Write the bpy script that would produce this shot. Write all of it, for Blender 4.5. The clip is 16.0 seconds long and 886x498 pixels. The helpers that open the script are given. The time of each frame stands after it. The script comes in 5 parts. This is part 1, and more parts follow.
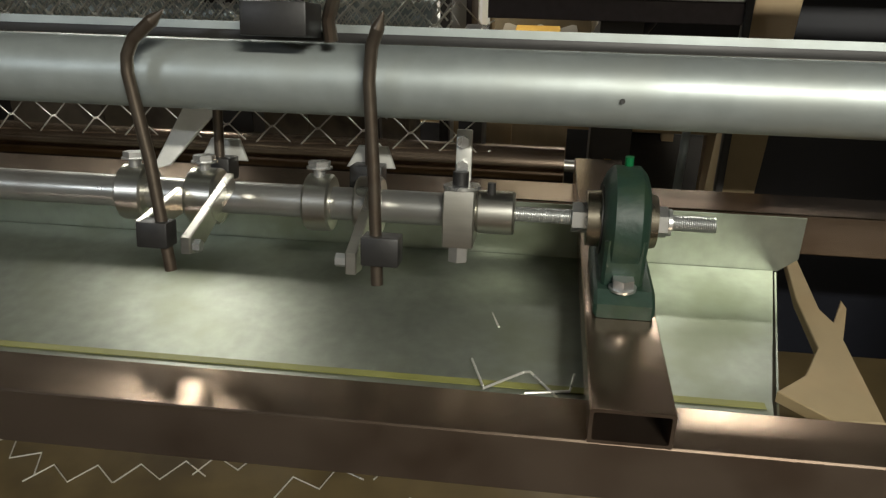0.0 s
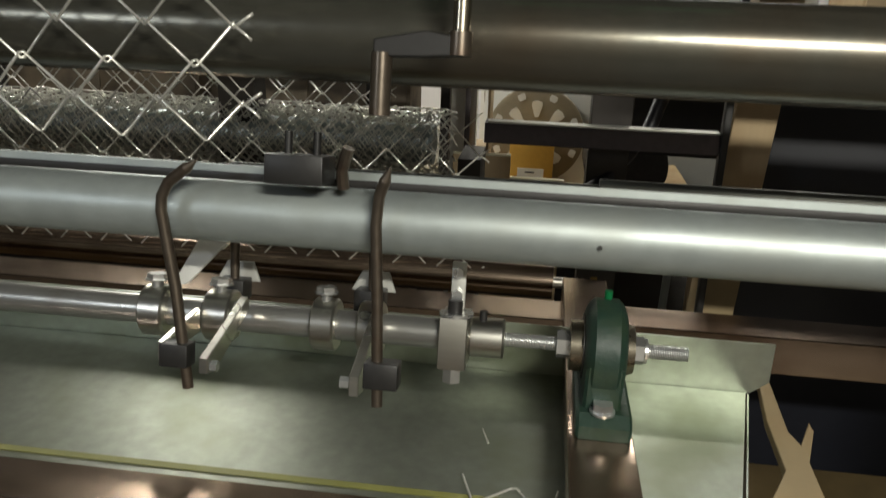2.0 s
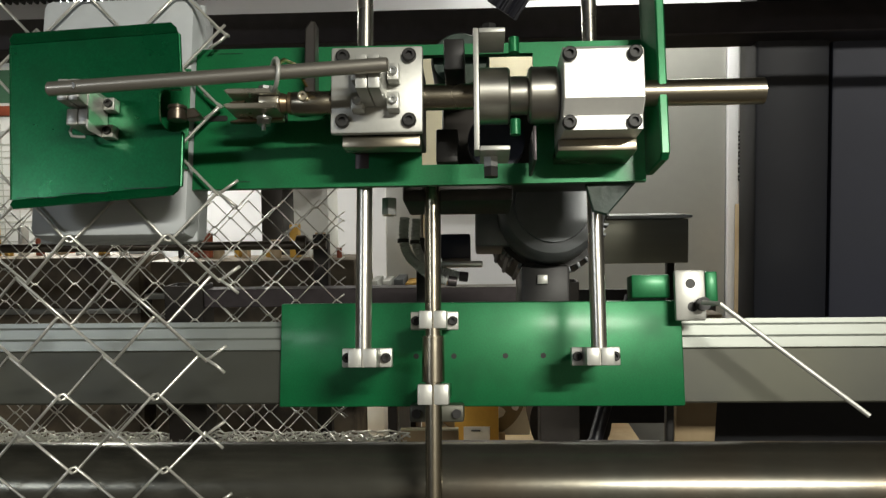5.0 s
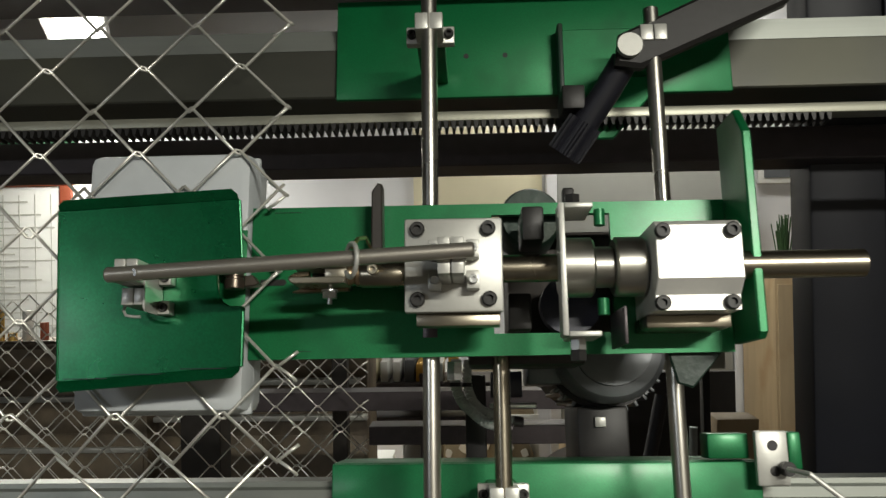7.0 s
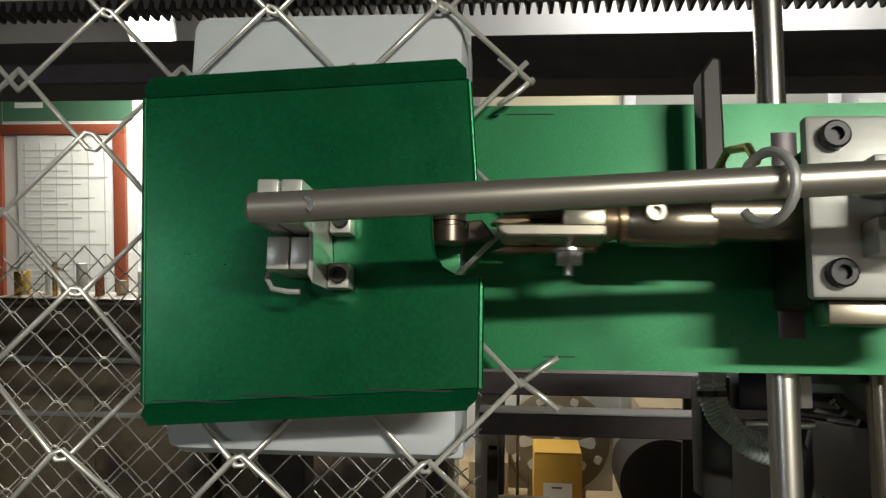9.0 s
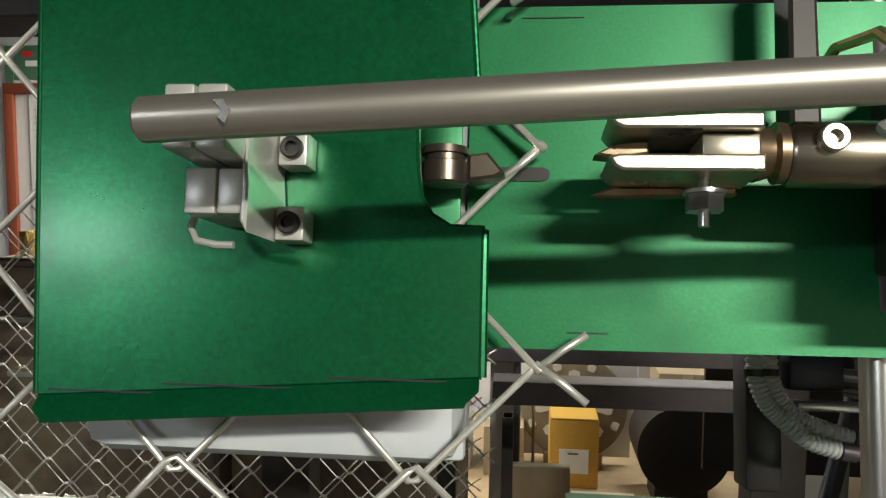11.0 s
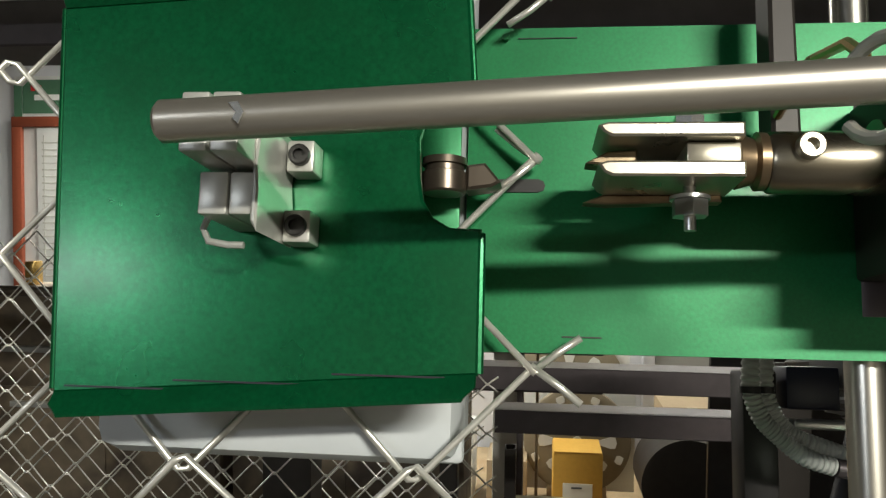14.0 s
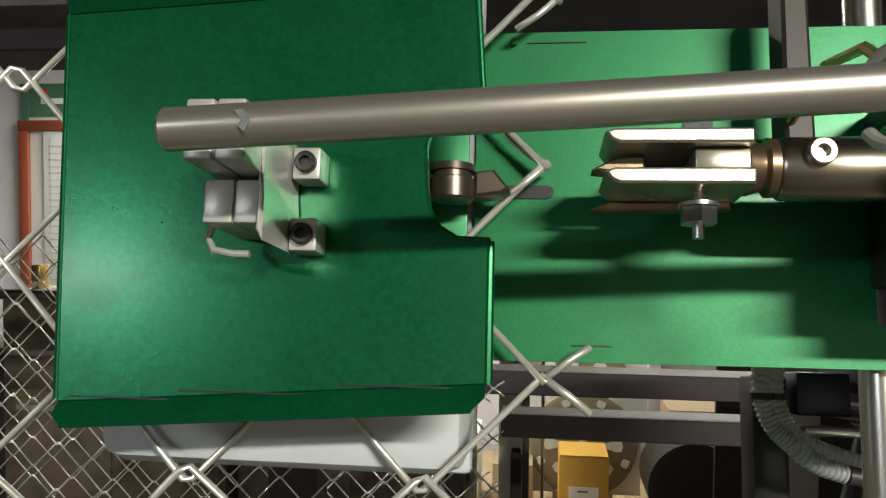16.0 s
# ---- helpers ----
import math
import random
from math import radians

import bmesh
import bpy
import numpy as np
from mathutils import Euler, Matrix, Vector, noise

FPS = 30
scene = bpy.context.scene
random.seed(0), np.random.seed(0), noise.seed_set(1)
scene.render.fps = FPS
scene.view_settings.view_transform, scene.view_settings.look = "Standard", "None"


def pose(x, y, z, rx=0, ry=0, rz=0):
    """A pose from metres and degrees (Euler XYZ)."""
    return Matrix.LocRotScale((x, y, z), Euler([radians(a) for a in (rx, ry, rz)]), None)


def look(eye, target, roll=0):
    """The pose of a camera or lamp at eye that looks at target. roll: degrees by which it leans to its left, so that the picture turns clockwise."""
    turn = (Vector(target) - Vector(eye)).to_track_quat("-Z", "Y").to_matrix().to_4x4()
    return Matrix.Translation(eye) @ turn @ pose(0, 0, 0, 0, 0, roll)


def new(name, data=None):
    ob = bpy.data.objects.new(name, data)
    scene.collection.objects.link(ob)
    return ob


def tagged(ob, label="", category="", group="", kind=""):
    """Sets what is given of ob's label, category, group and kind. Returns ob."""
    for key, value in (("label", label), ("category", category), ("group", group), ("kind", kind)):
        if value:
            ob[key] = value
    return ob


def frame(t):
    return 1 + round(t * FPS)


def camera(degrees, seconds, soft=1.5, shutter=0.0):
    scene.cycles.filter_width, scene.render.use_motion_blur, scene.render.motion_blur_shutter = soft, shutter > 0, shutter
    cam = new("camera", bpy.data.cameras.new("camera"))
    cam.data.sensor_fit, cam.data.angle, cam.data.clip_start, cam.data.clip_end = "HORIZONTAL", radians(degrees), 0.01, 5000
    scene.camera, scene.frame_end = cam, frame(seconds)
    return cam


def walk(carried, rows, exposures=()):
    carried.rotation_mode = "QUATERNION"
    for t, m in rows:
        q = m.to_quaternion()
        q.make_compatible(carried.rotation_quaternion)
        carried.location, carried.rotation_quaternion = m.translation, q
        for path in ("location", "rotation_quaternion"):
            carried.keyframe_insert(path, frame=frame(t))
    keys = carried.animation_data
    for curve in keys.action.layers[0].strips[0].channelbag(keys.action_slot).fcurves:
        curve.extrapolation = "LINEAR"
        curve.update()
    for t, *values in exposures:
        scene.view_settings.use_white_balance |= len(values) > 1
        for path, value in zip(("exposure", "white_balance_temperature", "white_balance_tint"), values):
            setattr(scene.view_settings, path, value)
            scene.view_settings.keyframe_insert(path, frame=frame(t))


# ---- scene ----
cam = camera(58.2, 16.0, soft=1.3, shutter=0.3)
PATH = [
    (0, (0.0288, 0.1519, 1.2975), (-0.0827, 1.0469, 0.8653), 0.60),
    (0.5, (0.0433, 0.1386, 1.3037), (-0.0787, 1.0346, 0.8764), -0.32),
    (1, (0.0509, 0.1262, 1.3054), (-0.0721, 1.0223, 0.8786), 0.27),
    (1.5, (0.0462, 0.1135, 1.3224), (-0.0638, 1.0299, 0.9375), 0.87),
    (2, (0.0333, 0.1007, 1.3589), (-0.0797, 1.0380, 1.0294), 1.98),
    (2.5, (0.0349, 0.0756, 1.3961), (-0.0871, 1.0400, 1.1613), 1.93),
    (3, (0.0315, 0.0778, 1.4308), (-0.0860, 1.0544, 1.2512), 1.29),
    (3.5, (0.0241, 0.0911, 1.4750), (-0.0849, 1.0683, 1.2932), 0.89),
    (4, (0.0123, 0.1016, 1.4998), (-0.0512, 1.0936, 1.3889), -0.80),
    (4.5, (0.0150, 0.0987, 1.5412), (-0.0370, 1.0935, 1.4573), -0.67),
    (4.7, (0.0121, 0.0940, 1.5440), (-0.0349, 1.0900, 1.4691), -0.72),
    (7, (-0.0458, 0.1306, 1.6277), (-0.0823, 1.1298, 1.6347), -1.01),
    (7.5, (-0.0964, 0.2018, 1.6220), (-0.1999, 1.1961, 1.6533), 1.74),
    (8, (-0.1183, 0.2571, 1.6303), (-0.2293, 1.2508, 1.6429), 1.36),
    (8.5, (-0.1588, 0.3116, 1.6347), (-0.2503, 1.3068, 1.6032), 0.99),
    (9, (-0.1791, 0.3578, 1.6178), (-0.2691, 1.3526, 1.5758), 0.20),
    (11.3, (-0.1787, 0.4298, 1.6089), (-0.2917, 1.4193, 1.5190), 0.45),
    (11.5, (-0.1803, 0.4296, 1.6088), (-0.2938, 1.4188, 1.5199), 0.45),
    (12, (-0.1832, 0.4306, 1.6044), (-0.2892, 1.4219, 1.5263), 0.73),
    (12.5, (-0.1772, 0.4279, 1.6028), (-0.2852, 1.4198, 1.5409), 0.31),
    (13, (-0.1746, 0.4247, 1.6006), (-0.2816, 1.4179, 1.5450), 0.22),
    (13.5, (-0.1780, 0.4226, 1.6003), (-0.2870, 1.4156, 1.5514), 0.29),
    (14, (-0.1763, 0.4184, 1.6016), (-0.2923, 1.4105, 1.5564), 0.52),
    (14.5, (-0.1779, 0.4188, 1.6015), (-0.2924, 1.4112, 1.5553), 0.53),
    (15, (-0.1808, 0.4203, 1.6019), (-0.2928, 1.4127, 1.5557), 0.76),
    (15.5, (-0.1801, 0.4212, 1.6026), (-0.3001, 1.4128, 1.5601), 0.67),
    (16, (-0.1775, 0.4215, 1.6029), (-0.3000, 1.4132, 1.5609), 0.44),
]
walk(cam, [(t, look(eye, target, roll)) for t, eye, target, roll in PATH],
     exposures=[(0, -0.03), (2, -0.08), (3, -0.22), (4.7, -0.26), (7, -0.45), (8, -0.48), (9, -0.25), (11.3, 0.28), (16, 0.28)])

# ---- light ----
world = bpy.data.worlds.new("world")
scene.world = world
world.use_nodes = True
world.node_tree.nodes["Background"].inputs[0].default_value = (0.9, 1.0, 0.95, 1)
world.node_tree.nodes["Background"].inputs[1].default_value = 0.004
scene.view_settings.exposure = 0.0


def tube_lamp(x, y, z, size, watts, turn=0, color=(1.0, 0.97, 0.86)):
    """A fluorescent fitting's light, facing down."""
    data = bpy.data.lights.new("fluorescent_light", "AREA")
    data.shape, data.size, data.size_y = "RECTANGLE", size, 0.16
    data.energy, data.color = watts, color
    ob = new("fluorescent_light", data)
    ob.matrix_world = pose(x, y, z, 0, 0, turn)
    return ob


# The last lamp is assumed, added to brighten the north wall.
LAMPS = [(1.15, -1.95, 2.80, 1.0, 225, 0), (-1.9, -1.75, 2.33, 0.6, 25, 0), (-1.68, 3.5, 2.41, 1.9, 38, 112), (0.8, 4.0, 3.10, 1.2, 23, 0)]
for lamp in LAMPS:
    tube_lamp(*lamp, (0.82, 0.9, 1.0) if lamp[0] < -1.8 else (1.0, 0.97, 0.86))


# ---- materials ----
def material(name, color, rough=0.5, metal=0.0, vary=0.15, scale=40.0, bump=0.05, stain=None, stain_scale=6.0, coat=0.0, streak=None, spread=0.12):
    m = bpy.data.materials.new(name)
    m.use_nodes = True
    nt = m.node_tree
    n, ln = nt.nodes, nt.links
    b = n["Principled BSDF"]
    co = n.new("ShaderNodeTexCoord")
    src = co.outputs["Object"]
    if streak:
        mp = n.new("ShaderNodeMapping")
        mp.inputs["Scale"].default_value = streak
        ln.new(src, mp.inputs["Vector"])
        src = mp.outputs["Vector"]
    fine = n.new("ShaderNodeTexNoise")
    fine.inputs["Scale"].default_value = scale
    fine.inputs["Detail"].default_value = 5
    ln.new(src, fine.inputs["Vector"])
    big = n.new("ShaderNodeTexNoise")
    big.inputs["Scale"].default_value = stain_scale
    big.inputs["Detail"].default_value = 4
    ln.new(co.outputs["Object"], big.inputs["Vector"])
    lo = tuple(c * (1 - vary) for c in color) + (1,)
    hi = tuple(min(1, c * (1 + vary)) for c in color) + (1,)
    ramp = n.new("ShaderNodeMix")
    ramp.data_type = "RGBA"
    ramp.inputs[6].default_value, ramp.inputs[7].default_value = lo, hi
    ln.new(fine.outputs["Fac"], ramp.inputs[0])
    out = ramp.outputs[2]
    sharp = n.new("ShaderNodeMapRange")
    sharp.inputs[1].default_value, sharp.inputs[2].default_value = 0.5, 0.72
    ln.new(big.outputs["Fac"], sharp.inputs[0])
    if stain:
        mix = n.new("ShaderNodeMix")
        mix.data_type = "RGBA"
        ln.new(sharp.outputs[0], mix.inputs[0])
        ln.new(out, mix.inputs[6])
        mix.inputs[7].default_value = tuple(stain) + (1,)
        out = mix.outputs[2]
    ln.new(out, b.inputs["Base Color"])
    b.inputs["Metallic"].default_value = metal
    rr = n.new("ShaderNodeMapRange")
    rr.inputs[3].default_value, rr.inputs[4].default_value = max(0.05, rough - spread), min(1, rough + spread)
    ln.new(big.outputs["Fac"], rr.inputs[0])
    ln.new(rr.outputs[0], b.inputs["Roughness"])
    if coat:
        b.inputs["Coat Weight"].default_value = coat
        b.inputs["Coat Roughness"].default_value = 0.18
    if bump:
        bp = n.new("ShaderNodeBump")
        bp.inputs["Strength"].default_value = bump
        bp.inputs["Distance"].default_value = 0.002
        ln.new(fine.outputs["Fac"], bp.inputs["Height"])
        ln.new(bp.outputs["Normal"], b.inputs["Normal"])
    return m


GREEN = material("green_hammer_paint", (0.004, 0.165, 0.05), 0.42, 0.35, 0.3, 900, 0.02, (0.002, 0.12, 0.036), 22, coat=0.15)
COVER_GREEN = material("metallic_green_paint", (0.003, 0.125, 0.042), 0.30, 0.65, 0.4, 700, 0.03, (0.002, 0.085, 0.027), 30, coat=0.22)
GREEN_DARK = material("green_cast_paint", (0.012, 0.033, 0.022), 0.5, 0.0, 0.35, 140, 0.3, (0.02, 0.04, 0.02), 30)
GALV = material("galvanised_pipe", (0.38, 0.42, 0.41), 0.46, 0.6, 0.2, 45, 0.05, (0.36, 0.39, 0.37), 14)
SHEET = material("galvanised_sheet", (0.33, 0.355, 0.30), 0.38, 0.85, 0.22, 60, 0.06, (0.24, 0.26, 0.19), 7)
ARM_STEEL = material("satin_arm_rod", (0.52, 0.49, 0.43), 0.36, 0.85, 0.08, 200, 0.02, streak=(0.05, 1, 1))
STEEL = material("polished_rod", (0.64, 0.62, 0.56), 0.3, 1.0, 0.08, 200, 0.01, streak=(1, 1, 0.05))
SHAFT = material("turned_shaft", (0.40, 0.36, 0.28), 0.27, 1.0, 0.12, 220, 0.02, streak=(0.05, 1, 1))
GREY_SHAFT = material("grey_drawn_shaft", (0.36, 0.36, 0.34), 0.33, 0.8, 0.15, 120, 0.02, (0.27, 0.26, 0.24), 20, streak=(0.05, 1, 1))
COLLAR = material("turned_collar", (0.55, 0.54, 0.49), 0.3, 1.0, 0.12, 260, 0.03, streak=(0.05, 1, 1))
ZINC = material("zinc_bolt", (0.68, 0.69, 0.68), 0.28, 0.9, 0.1, 150, 0.03)
ALU = material("cast_aluminium", (0.55, 0.55, 0.51), 0.4, 0.45, 0.06, 300, 0.03)
BRIGHT_ALU = material("bright_machined_aluminium", (0.86, 0.85, 0.80), 0.35, 0.3, 0.04, 300, 0.02)
ALU_RAIL = material("aluminium_rail", (0.33, 0.35, 0.32), 0.36, 0.7, 0.08, 120, 0.02, streak=(0.05, 1, 1))
BLACK = material("black_oxide", (0.018, 0.017, 0.016), 0.46, 0.15, 0.3, 150, 0.05)
HOOK = material("oiled_rod", (0.14, 0.115, 0.09), 0.34, 0.8, 0.25, 80, 0.04, (0.10, 0.07, 0.05), 30)
TUBE = material("bare_steel_tube", (0.38, 0.29, 0.22), 0.23, 0.95, 0.16, 60, 0.03, (0.20, 0.135, 0.095), 7, streak=(0.2, 1, 1), spread=0.07)
PIPE_DARK = material("mill_scale_pipe", (0.125, 0.122, 0.10), 0.25, 0.75, 0.2, 60, 0.06, (0.12, 0.09, 0.06), 4, spread=0.06)
BEAM = material("grey_steel_beam", (0.062, 0.063, 0.051), 0.42, 0.4, 0.16, 50, 0.04, (0.085, 0.085, 0.062), 6, streak=(0.1, 1, 1))
RAIL_DARK = material("dark_steel_bar", (0.08, 0.068, 0.072), 0.4, 0.5, 0.25, 60, 0.06)
WIRE = material("galvanised_wire", (0.76, 0.75, 0.69), 0.3, 0.65, 0.1, 200, 0.02)
GREY_BOX = material("grey_plastic", (0.50, 0.53, 0.545), 0.45, 0.0, 0.06, 90, 0.03, (0.55, 0.575, 0.58), 12)
MOTOR = material("motor_grey", (0.17, 0.18, 0.19), 0.36, 0.3, 0.15, 80, 0.05)
CONDUIT = material("conduit_grey", (0.43, 0.44, 0.42), 0.5, 0.0, 0.08, 80, 0.02)
WOOD = material("raw_wood", (0.45, 0.34, 0.20), 0.6, 0.0, 0.2, 30, 0.1, (0.38, 0.25, 0.13), 5, streak=(1, 1, 0.12))
PLY = material("plywood", (0.31, 0.235, 0.125), 0.6, 0.0, 0.15, 25, 0.08, (0.33, 0.23, 0.12), 9)
YELLOW_BOX = material("yellow_cardboard", (0.62, 0.36, 0.06), 0.6, 0.0, 0.1, 60, 0.03)
CARD = material("brown_cardboard", (0.40, 0.31, 0.20), 0.7, 0.0, 0.12, 50, 0.05)
PAPER = material("paper_white", (0.78, 0.79, 0.76), 0.7, 0.0, 0.04, 30, 0.01)
INK = material("ink_grey", (0.12, 0.13, 0.14), 0.7, 0.0, 0.1, 30, 0.0)
PRINT = material("faint_print", (0.52, 0.52, 0.47), 0.7, 0.0, 0.2, 60, 0.0)
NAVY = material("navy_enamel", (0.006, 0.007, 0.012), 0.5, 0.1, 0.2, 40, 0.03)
# Lighter navy that paints in the light on one column face.
NAVY_LIT = material("lit_navy_enamel", (0.024, 0.026, 0.04), 0.55, 0.1, 0.1, 40, 0.03)
WALL = material("wall_paint", (0.76, 0.77, 0.80), 0.7, 0.0, 0.05, 8, 0.03, (0.66, 0.67, 0.70), 2)
CREAM = material("cream_board", (0.74, 0.69, 0.50), 0.7, 0.0, 0.05, 10, 0.02)
DOOR = material("grey_door_paint", (0.34, 0.345, 0.32), 0.5, 0.0, 0.05, 20, 0.02)
CONCRETE = material("concrete_floor", (0.022, 0.019, 0.016), 0.8, 0.0, 0.25, 18, 0.2, (0.015, 0.012, 0.01), 3)
DULL = material("workshop_brown_wall", (0.10, 0.09, 0.075), 0.7, 0.0, 0.15, 6, 0.05, (0.11, 0.095, 0.075), 1.5)
CEIL = material("ceiling_paint", (0.14, 0.135, 0.12), 0.8, 0.0, 0.06, 12, 0.03)
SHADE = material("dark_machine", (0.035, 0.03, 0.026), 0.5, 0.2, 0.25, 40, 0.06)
REDWOOD = material("red_brown_frame", (0.28, 0.07, 0.035), 0.45, 0.0, 0.15, 60, 0.04)
POSTER_GREEN = material("poster_green", (0.07, 0.17, 0.10), 0.6, 0.0, 0.1, 30, 0.0)
POSTER_RED = material("poster_red", (0.6, 0.03, 0.03), 0.6, 0.0, 0.1, 30, 0.0)
SPOOL = material("pressed_board", (0.26, 0.22, 0.15), 0.7, 0.0, 0.15, 40, 0.05)
YELLOW_OIL = material("yellow_tape", (0.20, 0.20, 0.05), 0.5, 0.0, 0.25, 25, 0.03, (0.25, 0.25, 0.08), 12)
SHELF_BOARD = material("oily_board", (0.105, 0.076, 0.034), 0.45, 0.0, 0.3, 30, 0.08, (0.05, 0.036, 0.018), 6)
RACK = material("rack_steel", (0.33, 0.33, 0.27), 0.42, 0.6, 0.12, 80, 0.03, streak=(0.05, 1, 1))
BROWN_CABINET = material("brown_cabinet_paint", (0.21, 0.165, 0.11), 0.55, 0.0, 0.3, 30, 0.05, (0.08, 0.06, 0.045), 9)
RUBBER = material("black_cable", (0.012, 0.012, 0.018), 0.45, 0.0, 0.2, 60, 0.03)
BRONZE = material("worn_tool_steel", (0.36, 0.28, 0.18), 0.3, 0.9, 0.3, 90, 0.05, (0.18, 0.12, 0.07), 40)
TOOL = material("bright_tool_steel", (0.56, 0.52, 0.42), 0.3, 0.85, 0.12, 160, 0.03, (0.55, 0.50, 0.40), 60)
BRASS = material("brass", (0.62, 0.42, 0.14), 0.28, 1.0, 0.1, 80, 0.02)
LEAF = material("plant_leaf", (0.035, 0.09, 0.03), 0.5, 0.0, 0.3, 60, 0.05)
BLUE_PART = material("blue_plastic", (0.012, 0.016, 0.04), 0.4, 0.0, 0.1, 60, 0.02)

glow = bpy.data.materials.new("lamp_diffuser")
glow.use_nodes = True
glow.node_tree.nodes["Principled BSDF"].inputs["Emission Color"].default_value = (1, 0.98, 0.9, 1)
glow.node_tree.nodes["Principled BSDF"].inputs["Emission Strength"].default_value = 18.0

# ---- geometry helpers ----
LEAN = 11.0
LEANING = Matrix.Translation((0, 0.7, 1.0)) @ Matrix.Rotation(radians(-LEAN), 4, "X") @ Matrix.Translation((0, -0.7, -1.0))
UPRIGHT = Matrix.Identity(4)
BASE = {}


def box(bm, x0, x1, y0, y1, z0, z1, bevel=0.0015):
    r = bmesh.ops.create_cube(bm, size=1)
    bmesh.ops.scale(bm, vec=(abs(x1 - x0), abs(y1 - y0), abs(z1 - z0)), verts=r["verts"])
    bmesh.ops.translate(bm, vec=((x0 + x1) / 2, (y0 + y1) / 2, (z0 + z1) / 2), verts=r["verts"])
    if bevel:
        edges = list({e for v in r["verts"] for e in v.link_edges})
        bmesh.ops.bevel(bm, geom=edges, offset=bevel, segments=2, affect="EDGES", profile=0.5)
    return bm


def cyl(bm, p, q, r, seg=24, r2=None, caps=True):
    p, q = Vector(p), Vector(q)
    d = q - p
    m = Matrix.Translation((p + q) / 2) @ d.to_track_quat("Z", "Y").to_matrix().to_4x4()
    bmesh.ops.create_cone(bm, cap_ends=caps, segments=seg, radius1=r, radius2=r if r2 is None else r2, depth=d.length, matrix=m)
    return bm


def lathe(bm, p, q, profile, seg=28):
    """A turned body on the axis from p to q: profile rows of (distance along the axis, radius)."""
    p, q = Vector(p), Vector(q)
    turn = (q - p).to_track_quat("Z", "Y").to_matrix()
    rings = []
    for d, r in profile:
        rings.append([bm.verts.new(p + turn @ Vector((r * math.cos(2 * math.pi * k / seg), r * math.sin(2 * math.pi * k / seg), d))) for k in range(seg)])
    for a, b in zip(rings, rings[1:]):
        for k in range(seg):
            bm.faces.new((a[k], a[(k + 1) % seg], b[(k + 1) % seg], b[k]))
    bm.faces.new(rings[0][::-1])
    bm.faces.new(rings[-1])
    return bm


def sweep(bm, pts, r, seg=8, caps=True):
    """A round bar through the points."""
    pts = [Vector(p) for p in pts]
    rings, up = [], None
    for i, p in enumerate(pts):
        a = pts[max(i - 1, 0)]
        b = pts[min(i + 1, len(pts) - 1)]
        d = (b - a).normalized()
        if up is None:
            up = Vector((0, 0, 1)) if abs(d.z) < 0.9 else Vector((1, 0, 0))
        side = d.cross(up).normalized()
        up = side.cross(d).normalized()
        rings.append([bm.verts.new(p + (side * math.cos(2 * math.pi * k / seg) + up * math.sin(2 * math.pi * k / seg)) * r) for k in range(seg)])
    for a, b in zip(rings, rings[1:]):
        for k in range(seg):
            bm.faces.new((a[k], a[(k + 1) % seg], b[(k + 1) % seg], b[k]))
    if caps:
        bm.faces.new(rings[0][::-1])
        bm.faces.new(rings[-1])
    return bm


def slab(bm, outline, axis, a, b, bevel=0.001):
    """An outline of two coordinates, pushed along an axis from a to b."""
    def at(u, v, w):
        return {"x": (w, u, v), "y": (u, w, v), "z": (u, v, w)}[axis]
    lo = [bm.verts.new(at(u, v, a)) for u, v in outline]
    hi = [bm.verts.new(at(u, v, b)) for u, v in outline]
    faces = [bm.faces.new(lo), bm.faces.new(hi[::-1])]
    for i in range(len(lo)):
        j = (i + 1) % len(lo)
        faces.append(bm.faces.new((lo[i], hi[i], hi[j], lo[j])))
    bmesh.ops.recalc_face_normals(bm, faces=faces)
    if bevel:
        bmesh.ops.bevel(bm, geom=list({e for f in faces[:2] for e in f.edges}), offset=bevel, segments=1, affect="EDGES")
    return bm


def ribbed(bm, pts, radii, seg=14):
    """A round hose through the points with its own radius at each."""
    pts = [Vector(p) for p in pts]
    rings, up = [], Vector((0, 1, 0))
    for i, p in enumerate(pts):
        d = (pts[min(i + 1, len(pts) - 1)] - pts[max(i - 1, 0)]).normalized()
        side = d.cross(up).normalized()
        v = side.cross(d)
        rings.append([bm.verts.new(p + (side * math.cos(2 * math.pi * k / seg) + v * math.sin(2 * math.pi * k / seg)) * radii[i]) for k in range(seg)])
    for a, b in zip(rings, rings[1:]):
        for k in range(seg):
            bm.faces.new((a[k], a[(k + 1) % seg], b[(k + 1) % seg], b[k]))
    bm.faces.new(rings[0][::-1])
    bm.faces.new(rings[-1])
    return bm


def hexagon(bm, p, q, r):
    return cyl(bm, p, q, r, 6)


